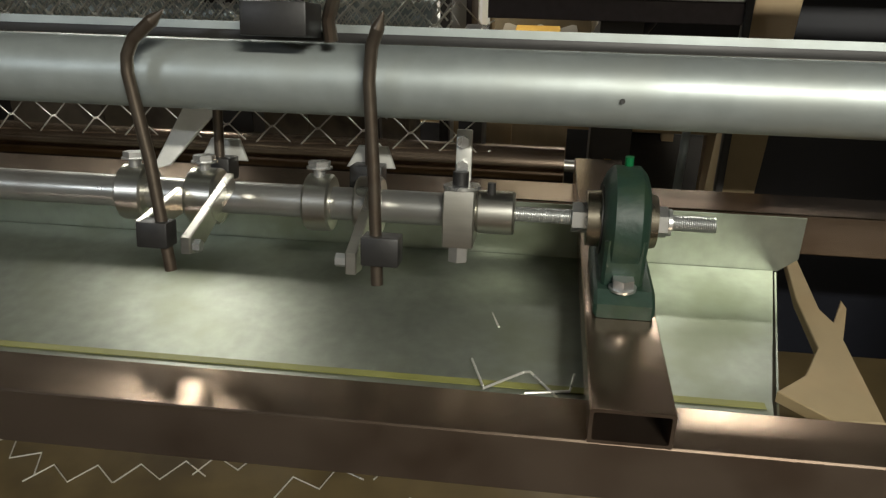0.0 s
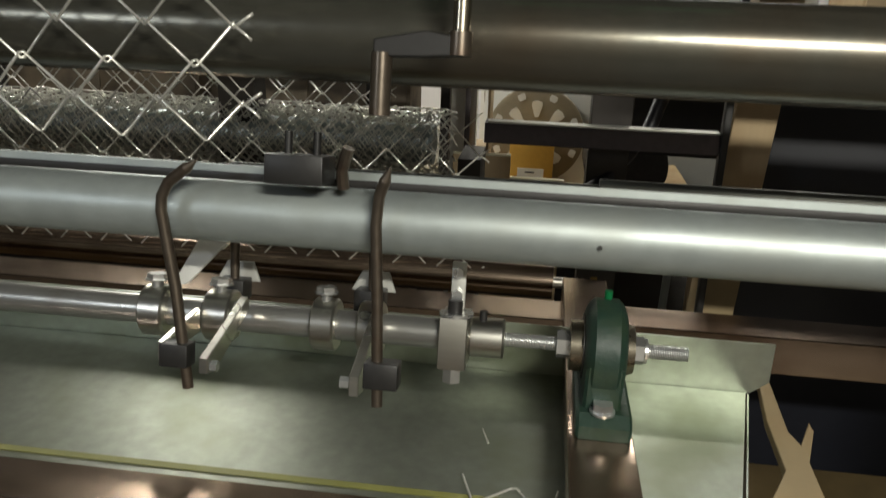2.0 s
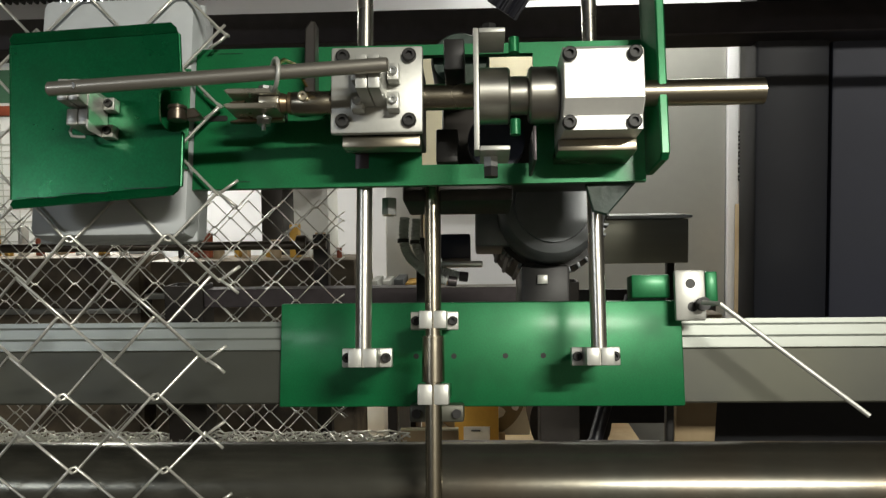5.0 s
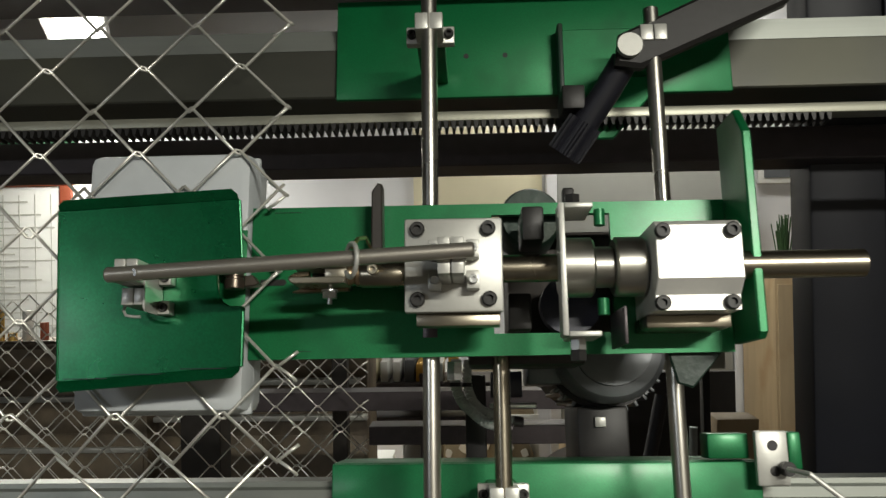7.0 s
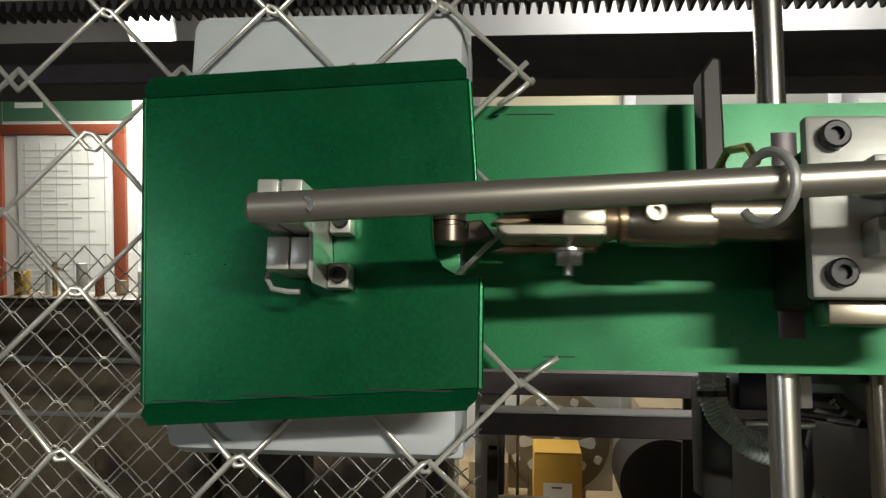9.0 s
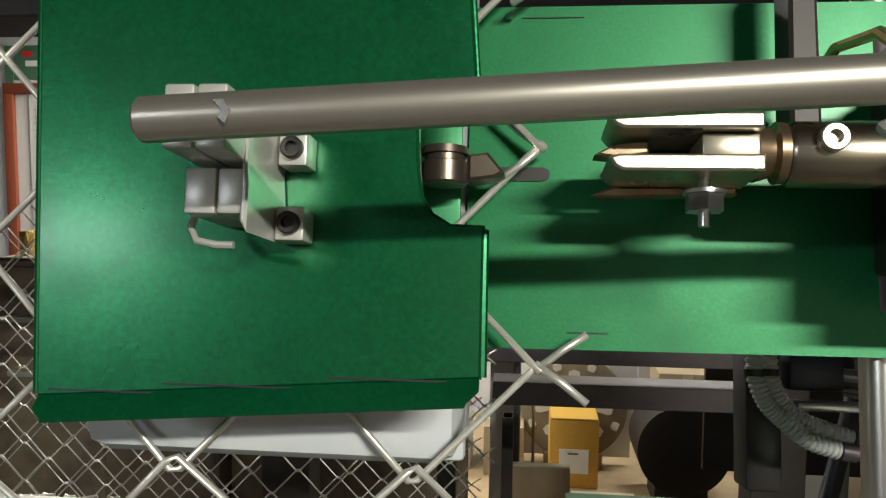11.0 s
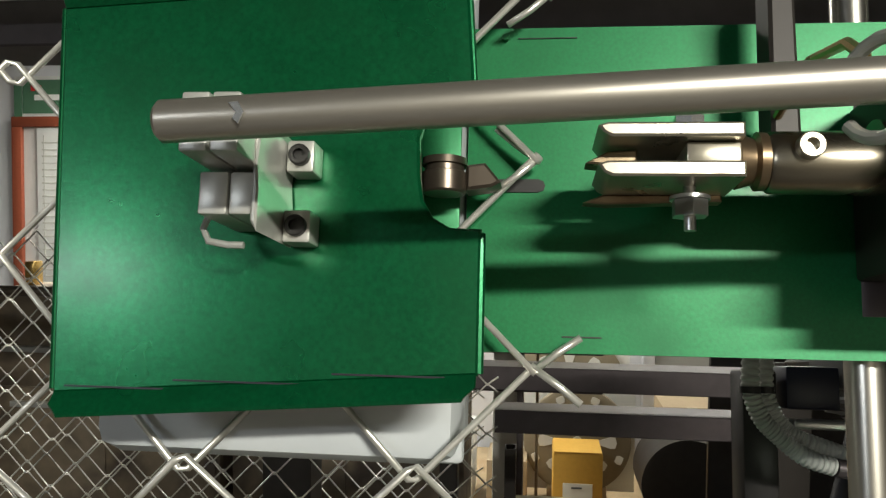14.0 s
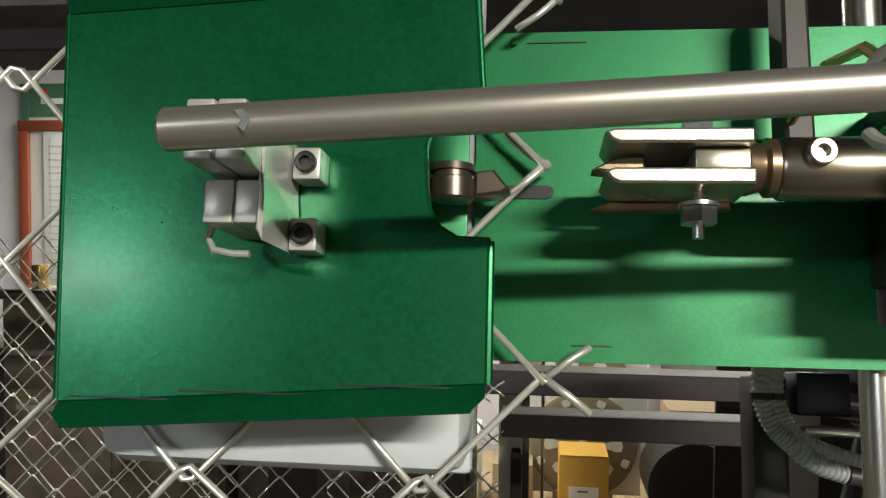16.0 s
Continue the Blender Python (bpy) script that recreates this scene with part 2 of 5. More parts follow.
def square_tube(bm, x0, x1, y0, y1, z0, z1, wall=0.002, axis="x"):
    """A hollow tube with rounded long edges, open at both ends."""
    span = {"x": (y0, y1, z0, z1, x0, x1), "y": (x0, x1, z0, z1, y0, y1), "z": (x0, x1, y0, y1, z0, z1)}[axis]
    u0, u1, v0, v1, a, b = span
    c = 0.0014

    def loop(k):
        s = [(u0 + k, v0 + k + c), (u0 + k + c, v0 + k), (u1 - k - c, v0 + k), (u1 - k, v0 + k + c), (u1 - k, v1 - k - c), (u1 - k - c, v1 - k), (u0 + k + c, v1 - k), (u0 + k, v1 - k - c)]
        return s

    def at(u, v, w):
        return {"x": (w, u, v), "y": (u, w, v), "z": (u, v, w)}[axis]
    rings = [[bm.verts.new(at(u, v, w)) for u, v in loop(k)] for k, w in ((0, a), (0, b), (wall, b), (wall, a))]
    for i in range(4):
        p, q = rings[i], rings[(i + 1) % 4]
        for k in range(8):
            bm.faces.new((p[k], p[(k + 1) % 8], q[(k + 1) % 8], q[k]))
    bmesh.ops.recalc_face_normals(bm, faces=bm.faces[:])
    return bm


def mesh_of(name, bm, mat, base, smooth=35):
    bmesh.ops.translate(bm, vec=-Vector(base), verts=bm.verts[:])
    me = bpy.data.meshes.new(name)
    bm.to_mesh(me)
    bm.free()
    me.materials.append(mat)
    me.shade_smooth()
    me.set_sharp_from_angle(angle=radians(smooth))
    return me


def thing(name, base, label, category, lean=True, group="", kind=""):
    ob = new(name)
    ob.empty_display_size = 0.02
    ob.matrix_world = (LEANING if lean else UPRIGHT) @ Matrix.Translation(base)
    BASE[ob] = Vector(base)
    return tagged(ob, label, category, group, kind)


def part(name, bm, mat, parent, label=""):
    ob = new(name, mesh_of(name, bm, mat, BASE[parent]))
    ob.parent = parent
    BASE[ob] = BASE[parent]
    return tagged(ob, label)


def solo(name, bm, mat, base, label, category="", lean=True, group="", kind=""):
    ob = new(name, mesh_of(name, bm, mat, base))
    ob.matrix_world = (LEANING if lean else UPRIGHT) @ Matrix.Translation(base)
    BASE[ob] = Vector(base)
    return tagged(ob, label, category, group, kind)


def B():
    return bmesh.new()


def socket_screw(parent, p, r, depth, name="socket_screw", mat=None):
    """A cap screw whose head stands proud towards -y."""
    x, y, z = p
    lathe_bm = lathe(B(), (x, y, z), (x, y - depth, z), [(0, r), (depth * 0.85, r), (depth, r * 0.85), (depth, r * 0.5), (depth * 0.45, r * 0.5)], 18)
    return part(name, lathe_bm, mat or BLACK, parent, "black socket-head screw" if not mat else "")


# ---- room ----
def room():
    x0, x1, y0, y1, h = -4.2, 3.2, -3.2, 4.5, 3.5
    solo("floor", box(B(), x0 - 0.2, x1 + 0.2, y0 - 0.2, y1 + 0.2, -0.15, 0, 0), CONCRETE, (0, 0, 0), "worn brown-grey concrete workshop floor", "floor", False, kind="structure")
    solo("ceiling", box(B(), x0 - 0.2, x1 + 0.2, y0 - 0.2, y1 + 0.2, h, h + 0.15, 0), CEIL, (0, 0, h), "plain pale workshop ceiling", "ceiling", False, kind="structure")
    solo("wall_north", box(B(), x0 - 0.2, x1 + 0.2, y1, y1 + 0.18, 0, h, 0), WALL, (0, y1, 0), "white painted workshop wall", "wall", False, kind="structure")
    solo("wall_south", box(B(), x0 - 0.2, x1 + 0.2, y0 - 0.18, y0, 0, h, 0), DULL, (0, y0, 0), "dull brown workshop wall", "wall", False, kind="structure")
    solo("wall_west", box(B(), x0 - 0.18, x0, y0, y1, 0, h, 0), DULL, (x0, 0, 0), "dull brown workshop wall", "wall", False, kind="structure")
    solo("wall_east", box(B(), x1, x1 + 0.18, y0, y1, 0, h, 0), DULL, (x1, 0, 0), "dull brown workshop wall", "wall", False, kind="structure")
    d = thing("door_1", (0.9, 4.45, 0), "closed grey painted door in the white wall", "door", False, kind="structure")
    part("leaf", box(B(), 0.42, 1.34, 4.44, 4.497, 0.004, 2.4, 0.004), DOOR, d)
    for a, b in ((0.36, 0.416), (1.344, 1.40)):
        part("frame", box(B(), a, b, 4.42, 4.496, 0.002, 2.46, 0.004), WALL, d, "white door frame")
    part("frame", box(B(), 0.36, 1.40, 4.42, 4.496, 2.464, 2.52, 0.004), WALL, d, "white door frame")
    part("door_handle", sweep(B(), [(1.27, 4.44, 1.04), (1.27, 4.39, 1.04), (1.18, 4.385, 1.04)], 0.009, 10), STEEL, d, "metal lever handle")
    solo("notice_board", box(B(), -0.36, 0.34, 4.47, 4.498, 1.5, 2.32, 0.003), CREAM, (0, 4.48, 1.5), "large cream board hung on the white wall", "board", False)
    for x, y, z, size, watts, turn in LAMPS:
        f = thing("fluorescent_lamp", (x, y, z), "white fluorescent lamp fitting hung under the ceiling", "ceiling lamp", False, "ceiling lamps")
        spin = Matrix.Rotation(radians(turn), 3, "Z")
        for name, grow, z0, z1, mat, lab in (("housing", 0.02, z + 0.03, z + 0.09, PAPER, ""), ("diffuser", 0.0, z + 0.006, z + 0.029, glow, "glowing diffuser")):
            bm = box(B(), x - size / 2 - grow, x + size / 2 + grow, y - 0.085 - grow, y + 0.085 + grow, z0, z1, 0.004)
            bmesh.ops.rotate(bm, cent=(x, y, z), matrix=spin, verts=bm.verts[:])
            part(name, bm, mat, f, lab)
        for k in (-0.35, 0.35):
            p = Vector((x, y, z)) + spin @ Vector((k * size, 0, 0.09))
            part("hanger_rod", cyl(B(), p, (p.x, p.y, 3.499), 0.004, 8), STEEL, f)


room()


# ---- lower frame of the machine ----
def lower_frame():
    f = thing("machine_stand", (0, 0.9, 0), "bare brown steel tube stand of a fence machine on the floor", "machine stand", False)
    part("front_rail", square_tube(B(), -1.3, 0.85, 0.647, 0.702, 0.848, 0.903), TUBE, f)
    part("rear_rail", square_tube(B(), -1.3, 0.85, 1.135, 1.205, 0.848, 0.903), TUBE, f)
    part("cross_bar", square_tube(B(), 0.079, 0.143, 0.646, 1.22, 0.9035, 0.935, 0.003, "y"), TUBE, f, "open-ended steel cross bar")
    part("cross_bar", square_tube(B(), -1.1, -1.036, 0.66, 1.22, 0.9035, 0.935, 0.003, "y"), TUBE, f)
    for x in (-1.25, 0.8):
        for y in (0.675, 1.17):
            part("leg", square_tube(B(), x - 0.027, x + 0.027, y - 0.026, y + 0.026, 0, 0.8475, 0.003, "z"), TUBE, f)
    t = thing("chute", (0, 0.9, 0.86), "dull galvanised sheet chute with oil streaks between the rails", "chute", False)
    part("chute_floor", slab(B(), [(-1.0, 0.735), (0.245, 0.735), (0.252, 0.775), (0.30, 0.995), (-1.0, 0.995)], "z", 0.0, 0.0015, 0), SHEET, t)
    ob = t.children[0]
    for v in ob.data.vertices:
        y = v.co.y + 0.9
        k = (y - 0.735) / 0.26
        v.co.z += 0.86 - 0.0 + (0.006 + 0.022 * k * k) - 0.0
    part("back_flange", slab(B(), [(-1.0, 0.889), (0.305, 0.889), (0.325, 0.905), (0.325, 0.955), (-1.0, 0.955)], "y", 0.996, 0.998, 0), SHEET, t)
    part("end_flange", slab(B(), [(0.735, 0.80), (0.995, 0.82), (0.995, 0.888), (0.775, 0.868), (0.735, 0.866)], "x", 0.302, 0.304, 0), SHEET, t, "folded end of the sheet")
    e = t.children[-1]
    for v in e.data.vertices:
        v.co.x += (v.co.y + 0.9 - 0.995) * 0.21
    part("edge_tape", box(B(), -1.0, 0.243, 0.757, 0.766, 0.8685, 0.8693, 0), YELLOW_OIL, t, "dirty yellow strip along the lower edge")
    p = thing("plywood_offcut", (0.33, 0.85, 0.85), "raw plywood offcut with a broken notch beside the chute", "plywood", False)
    part("board", slab(B(), [(0.330, 1.06), (0.343, 1.057), (0.334, 0.93), (0.3405, 0.904), (0.3634, 0.955), (0.3635, 0.936), (0.340, 0.87), (0.333, 0.735), (0.29, 0.733), (0.253, 0.77), (0.285, 0.80), (0.31, 0.85), (0.315, 0.95)], "z", 0.868, 0.88), PLY, p)
    part("batten", box(B(), 0.26, 0.345, 0.71, 0.735, 0.83, 0.8675), PLY, p)
    tray = thing("lower_shelf", (0, 0.9, 0.575), "brown board shelf under the rails littered with wire", "shelf", False)
    part("board", box(B(), -1.2, 0.8, 0.55, 1.3, 0.575, 0.6, 0.002), SHELF_BOARD, tray)
    for y in (0.56, 1.25):
        part("bearer", box(B(), -1.2, 0.8, y, y + 0.03, 0.54, 0.5745, 0.002), TUBE, tray)
    rnd = random.Random(5)
    for cx, cy in ((-0.53, 0.87), (-0.42, 0.89), (-0.33, 0.92), (-0.22, 0.90), (-0.10, 0.94), (-0.12, 0.86), (-0.62, 0.90)):
        a = rnd.uniform(-0.5, 0.5)
        pts = []
        for k in range(5):
            u, v = (k - 2) * 0.028, (0.014 if k % 2 else -0.014)
            pts.append((cx + u * math.cos(a) - v * math.sin(a), cy + u * math.sin(a) + v * math.cos(a), 0.602 + 0.003 * (k % 2)))
        solo("wire_scrap", sweep(B(), pts, 0.0011, 6), WIRE, (cx, cy, 0.6), "short zigzag scrap of galvanised wire", "wire scrap", False, "wire scraps")
    for pts in ([(-0.022, 0.792, 0.874), (-0.008, 0.752, 0.872)], [(-0.008, 0.748, 0.872), (0.028, 0.775, 0.875), (0.034, 0.772, 0.878), (0.06, 0.742, 0.872)],
                [(0.0, 0.85, 0.876), (-0.012, 0.885, 0.878)], [(0.03, 0.745, 0.873), (0.07, 0.752, 0.874), (0.075, 0.778, 0.875)]):
        solo("wire_scrap", sweep(B(), pts, 0.0013, 6), WIRE, pts[0], "bent offcut of galvanised wire in the chute", "wire scrap", False, "wire scraps")
    rp = thing("roller_pipe", (-0.6, 1.3, 0), "brown steel roller pipe on stands behind the rail", "roller", False)
    part("tube", cyl(B(), (-1.3, 1.3, 0.895), (0.067, 1.3, 0.895), 0.0275, 32), TUBE, rp)
    part("journal", cyl(B(), (0.0672, 1.3, 0.895), (0.125, 1.3, 0.895), 0.009, 16), STEEL, rp, "bright journal")
    for x in (0.1, -1.33):
        part("stand", box(B(), x, x + 0.02, 1.28, 1.32, 0, 0.884), SHADE, rp)
    part("journal_nut", hexagon(B(), (0.126, 1.3, 0.895), (0.136, 1.3, 0.895), 0.014), BRASS, rp)


lower_frame()


def pipe_and_hooks():
    g = thing("galvanised_pipe", (0, 0.765, 1.153), "long galvanised round pipe across the machine", "pipe")
    part("pipe", cyl(B(), (-1.3, 0.765, 1.153), (0.9, 0.765, 1.153), 0.0295, 48), GALV, g)
    part("spot", cyl(B(), (0.09, 0.7335, 1.147), (0.09, 0.742, 1.147), 0.002, 8), BLACK, g)
    a = thing("slide_rail", (0, 0.8, 1.19), "galvanised angle rail behind the pipe with a black clamp block", "rail")
    part("angle", slab(B(), [(0.757, 1.184), (0.761, 1.184), (0.761, 1.193), (0.772, 1.193), (0.772, 1.197), (0.757, 1.197)], "x", -1.3, 0.9, 0), GALV, a)
    # Black strip stands in for the shaded gap between rail and pipe.
    part("seal_strip", box(B(), -1.3, 0.9, 0.7538, 0.7566, 1.1832, 1.1905, 0.0005), BLACK, a, "black strip for the shaded gap above the pipe")
    part("clamp_block", box(B(), -0.202, -0.150, 0.706, 0.75, 1.186, 1.212), BLACK, a, "black clamp block")
    for x in (-0.188, -0.162):
        part("bolt", cyl(B(), (x, 0.73, 1.212), (x, 0.73, 1.232), 0.0036, 12), BLACK, a)
    part("stop_pin", sweep(B(), [(-0.137, 0.73, 1.184), (-0.138, 0.726, 1.20), (-0.131, 0.72, 1.22)], 0.0055, 10), HOOK, a)
    for x in (0.4, -1.0):
        part("bracket", box(B(), x, x + 0.03, 0.7615, 0.772, 1.182, 1.1925), RAIL_DARK, a)


pipe_and_hooks()


def sx(x):
    return 0.029 + (x - 0.029) * 1.105


AX_Y, AX_Z = 0.84, 1.0325


def hook(parent, x0, x1, x2):
    pts = [(x0, 0.722, 0.991), (x0 + (x1 - x0) * 0.5, 0.72, 1.085), (x1, 0.716, 1.155), (x1 + 0.001, 0.715, 1.168), (x1 + (x2 - x1) * 0.3, 0.713, 1.181), (x2, 0.708, 1.195)]
    part("hook_rod", sweep(B(), pts, 0.0052, 12), HOOK, parent, "bent oily steel hook")
    tip = Vector(pts[-1]) + (Vector(pts[-1]) - Vector(pts[-2])).normalized() * 0.013
    part("hook_tip", cyl(B(), pts[-1], tip, 0.0052, 12, 0.0008), HOOK, parent)


def collar(parent, x0, x1, r=0.0275, bolt=True):
    x0, x1 = sx(x0), sx(x1)
    w = x1 - x0
    c = part("collar", lathe(B(), (x0, AX_Y, AX_Z), (x1, AX_Y, AX_Z), [(0, r * 0.55), (0, r - 0.002), (0.002, r), (w - 0.002, r), (w, r - 0.002), (w, r * 0.55)], 40), COLLAR, parent, "turned steel collar")
    if bolt:
        xm = (x0 + x1) / 2
        h = B()
        cyl(h, (xm, AX_Y - 0.004, AX_Z + r - 0.002), (xm, AX_Y - 0.004, AX_Z + r + 0.006), 0.006, 12)
        cyl(h, (xm, AX_Y - 0.004, AX_Z + r + 0.006), (xm, AX_Y - 0.004, AX_Z + r + 0.0075), 0.0125, 22)
        hexagon(h, (xm, AX_Y - 0.004, AX_Z + r + 0.0075), (xm, AX_Y - 0.004, AX_Z + r + 0.013), 0.0108)
        part("hex_bolt", h, ZINC, parent, "bright zinc hex bolt")


def hook_shaft():
    s = thing("hook_shaft", (0, AX_Y, AX_Z), "turned steel shaft with collars and bent hooks", "shaft")
    part("shaft", cyl(B(), (-1.2, AX_Y, AX_Z), (sx(-0.02), AX_Y, AX_Z), 0.0158, 40), GREY_SHAFT, s)
    for a, b in ((-0.3366, -0.3122), (-0.2733, -0.247), (-0.1683, -0.1457), (-0.124, -0.1022)):
        collar(s, a, b, bolt=(a != -0.124))
    hook(s, -0.2745, -0.299, -0.272)
    hook(s, -0.0965, -0.1035, -0.0955)
    # clamp that carries the first hook
    part("clamp_block", box(B(), -0.2985, -0.2715, 0.711, 0.731, 1.012, 1.034), BLACK, s, "black clamp block")
    part("clamp_arm", slab(B(), [(0.715, 1.008), (0.735, 1.005), (0.82, 1.046), (0.816, 1.06), (0.715, 1.022)], "x", -0.262, -0.2535), COLLAR, s, "bright flat arm")
    part("clamp_screw", hexagon(B(), (-0.253, 0.722, 1.014), (-0.2465, 0.722, 1.014), 0.0055), ZINC, s)
    part("clamp_arm", slab(B(), [(0.73, 1.012), (0.81, 1.02), (0.81, 1.045), (0.73, 1.03)], "x", -0.309, -0.3025), COLLAR, s)
    part("clamp_block", box(B(), -0.1085, -0.0775, 0.711, 0.734, 1.009, 1.033), BLACK, s, "black clamp block")
    part("clamp_arm", slab(B(), [(0.715, 1.0), (0.735, 0.998), (0.82, 1.04), (0.812, 1.062), (0.715, 1.018)], "x", -0.122, -0.1125), COLLAR, s, "bright flat arm")
    part("clamp_screw", hexagon(B(), (-0.122, 0.722, 1.01), (-0.131, 0.722, 1.01), 0.0058), ZINC, s)
    # rear uprights and lever
    for x in (-0.291, -0.136):
        part("upright_pin", cyl(B(), (x, 0.875, 1.055), (x - 0.002, 0.875, 1.17), 0.005, 14), HOOK, s)
        part("pin_block", box(B(), x - 0.018, x + 0.014, 0.862, 0.89, 1.043, 1.066), BLACK, s)
        part("pin_plate", slab(B(), [(x - 0.028, 1.06), (x + 0.022, 1.06), (x + 0.014, 1.082), (x - 0.016, 1.082)], "y", 0.892, 0.897), ALU, s)
    part("lever", slab(B(), [(-0.378, 1.044), (-0.357, 1.050), (-0.302, 1.111), (-0.272, 1.15), (-0.317, 1.15), (-0.341, 1.109)], "y", 0.90, 0.906), BRIGHT_ALU, s, "bright flat lever")
    # arm clamp at the end
    x0, x1 = sx(-0.047), sx(-0.021)
    part("end_clamp", slab(B(), [(0.815, 1.002), (0.865, 1.002), (0.872, 1.03), (0.868, 1.055), (0.815, 1.055), (0.81, 1.03)], "x", x0, x1), COLLAR, s, "bright clamp on the shaft end")
    part("clamp_nut", hexagon(B(), (0.5 * (x0 + x1), 0.826, 0.987), (0.5 * (x0 + x1), 0.826, 1.0015), 0.0098), ZINC, s)
    part("washer", cyl(B(), (0.5 * (x0 + x1) + 0.001, 0.83, 1.0555), (0.5 * (x0 + x1) + 0.001, 0.83, 1.0585), 0.0175, 24), ZINC, s)
    st = B()
    box(st, x0 + 0.007, x0 + 0.022, 0.845, 0.85, 1.059, 1.108)
    part("strap", st, ALU, s, "drilled flat strap")
    for z in (1.074, 1.097):
        part("strap_screw", hexagon(B(), (x0 + 0.014, 0.8448, z), (x0 + 0.014, 0.838, z), 0.006), ZINC, s)
    part("post_screw", cyl(B(), (x0 + 0.014, 0.83, 1.0588), (x0 + 0.014, 0.83, 1.071), 0.0075, 12), BLACK, s)
    x0, x1 = x1 + 0.001, sx(0.012)
    part("coupling", lathe(B(), (x0, AX_Y, AX_Z), (x1, AX_Y, AX_Z), [(0, 0.019), (0.002, 0.0205), (x1 - x0 - 0.002, 0.0205), (x1 - x0, 0.019)], 36), COLLAR, s, "turned coupling sleeve")
    part("set_screw", cyl(B(), (x0 + 0.013, AX_Y - 0.006, AX_Z + 0.017), (x0 + 0.013, AX_Y - 0.006, AX_Z + 0.029), 0.004, 12), BLACK, s)
    th, x, k = [], x1, 0
    while x < sx(0.178):
        th.append((x - x1, 0.0076 if k % 2 else 0.0068))
        x, k = x + 0.00085, k + 1
    part("threaded_rod", lathe(B(), (x1, AX_Y, AX_Z), (x, AX_Y, AX_Z), th, 16), ZINC, s, "bright threaded rod")
    for a, b in ((0.060, 0.072), (0.126, 0.138)):
        part("hex_nut", hexagon(B(), (sx(a), AX_Y, AX_Z), (sx(b), AX_Y, AX_Z), 0.0145), ZINC, s)
    part("washer", cyl(B(), (sx(0.1385), AX_Y, AX_Z), (sx(0.1415), AX_Y, AX_Z), 0.0125, 20), ZINC, s)
    # bearing
    b = thing("pillow_block_bearing", (0.105, 0.8436, 0.935), "dark green cast pillow block bearing bolted on the cross bar", "bearing", False)
    wy, wz = 0.8436, 1.0051
    h = B()
    lathe(h, (0.090, wy, wz), (0.131, wy, wz), [(0, 0.036), (0.003, 0.044), (0.009, 0.0505), (0.032, 0.0505), (0.038, 0.044), (0.041, 0.036)], 44)
    slab(h, [(wy - 0.04, 0.945), (wy + 0.04, 0.945), (wy + 0.048, wz), (wy - 0.048, wz)], "x", 0.092, 0.129, 0.003)
    slab(h, [(wy - 0.062, 0.9355), (wy + 0.062, 0.9355), (wy + 0.062, 0.949), (wy + 0.05, 0.958), (wy - 0.05, 0.958), (wy - 0.062, 0.949)], "x", 0.086, 0.14, 0.003)
    part("housing", h, GREEN_DARK, b)
    part("inner_ring", lathe(B(), (0.0765, wy, wz), (0.0895, wy, wz), [(0, 0.017), (0, 0.0255), (0.013, 0.0265), (0.013, 0.017)], 32), SHAFT, b, "steel inner ring")
    part("seal", cyl(B(), (0.0885, wy, wz), (0.0905, wy, wz), 0.033, 32), BLACK, b)
    part("inner_ring", lathe(B(), (0.131, wy, wz), (0.1395, wy, wz), [(0, 0.0265), (0.0085, 0.024)], 32), SHAFT, b)
    for y in (wy - 0.047, wy + 0.047):
        part("washer", cyl(B(), (0.111, y, 0.9582), (0.111, y, 0.9605), 0.0125, 20), ZINC, b)
        part("hex_bolt", hexagon(B(), (0.111, y, 0.9606), (0.111, y, 0.969), 0.0105), ZINC, b)
    part("grease_nipple", cyl(B(), (0.111, wy + 0.01, wz + 0.049), (0.111, wy + 0.01, wz + 0.058), 0.004, 10), GREEN, b)


hook_shaft()


# ---- middle: dark pipe, beams, plates, rods ----
def shaft_support(parent, x, z, y, rod_r, reach=0.041, w=0.037):
    """An aluminium clamp block that holds an upright rod in front of a plate; y is the plate's face."""
    back = y
    y = y - reach + 0.0325
    if back - y > 0.004:
        part("spacer", box(B(), x - 0.011, x + 0.011, y, back - 0.0004, z - 0.0055, z + 0.0055, 0.001), GREEN, parent, "green spacer block")
    reach = 0.0325
    part("foot", box(B(), x - w / 2, x + w / 2, y - 0.0085, y - 0.0004, z - 0.007, z + 0.007, 0.001), ALU, parent, "aluminium shaft support")
    b = B()
    box(b, x - 0.0102, x - 0.0004, y - reach, y - 0.0086, z - 0.0066, z + 0.0066, 0.0008)
    box(b, x + 0.0004, x + 0.0102, y - reach, y - 0.0086, z - 0.0066, z + 0.0066, 0.0008)
    part("clamp", b, ALU, parent, "split aluminium clamp")
    for s in (-1, 1):
        part("screw", lathe(B(), (x + s * 0.0143, y - 0.0086, z), (x + s * 0.0143, y - 0.0126, z), [(0, 0.0036), (0.0035, 0.0036), (0.004, 0.003), (0.004, 0.0018), (0.001, 0.0018)], 14), BLACK, parent)


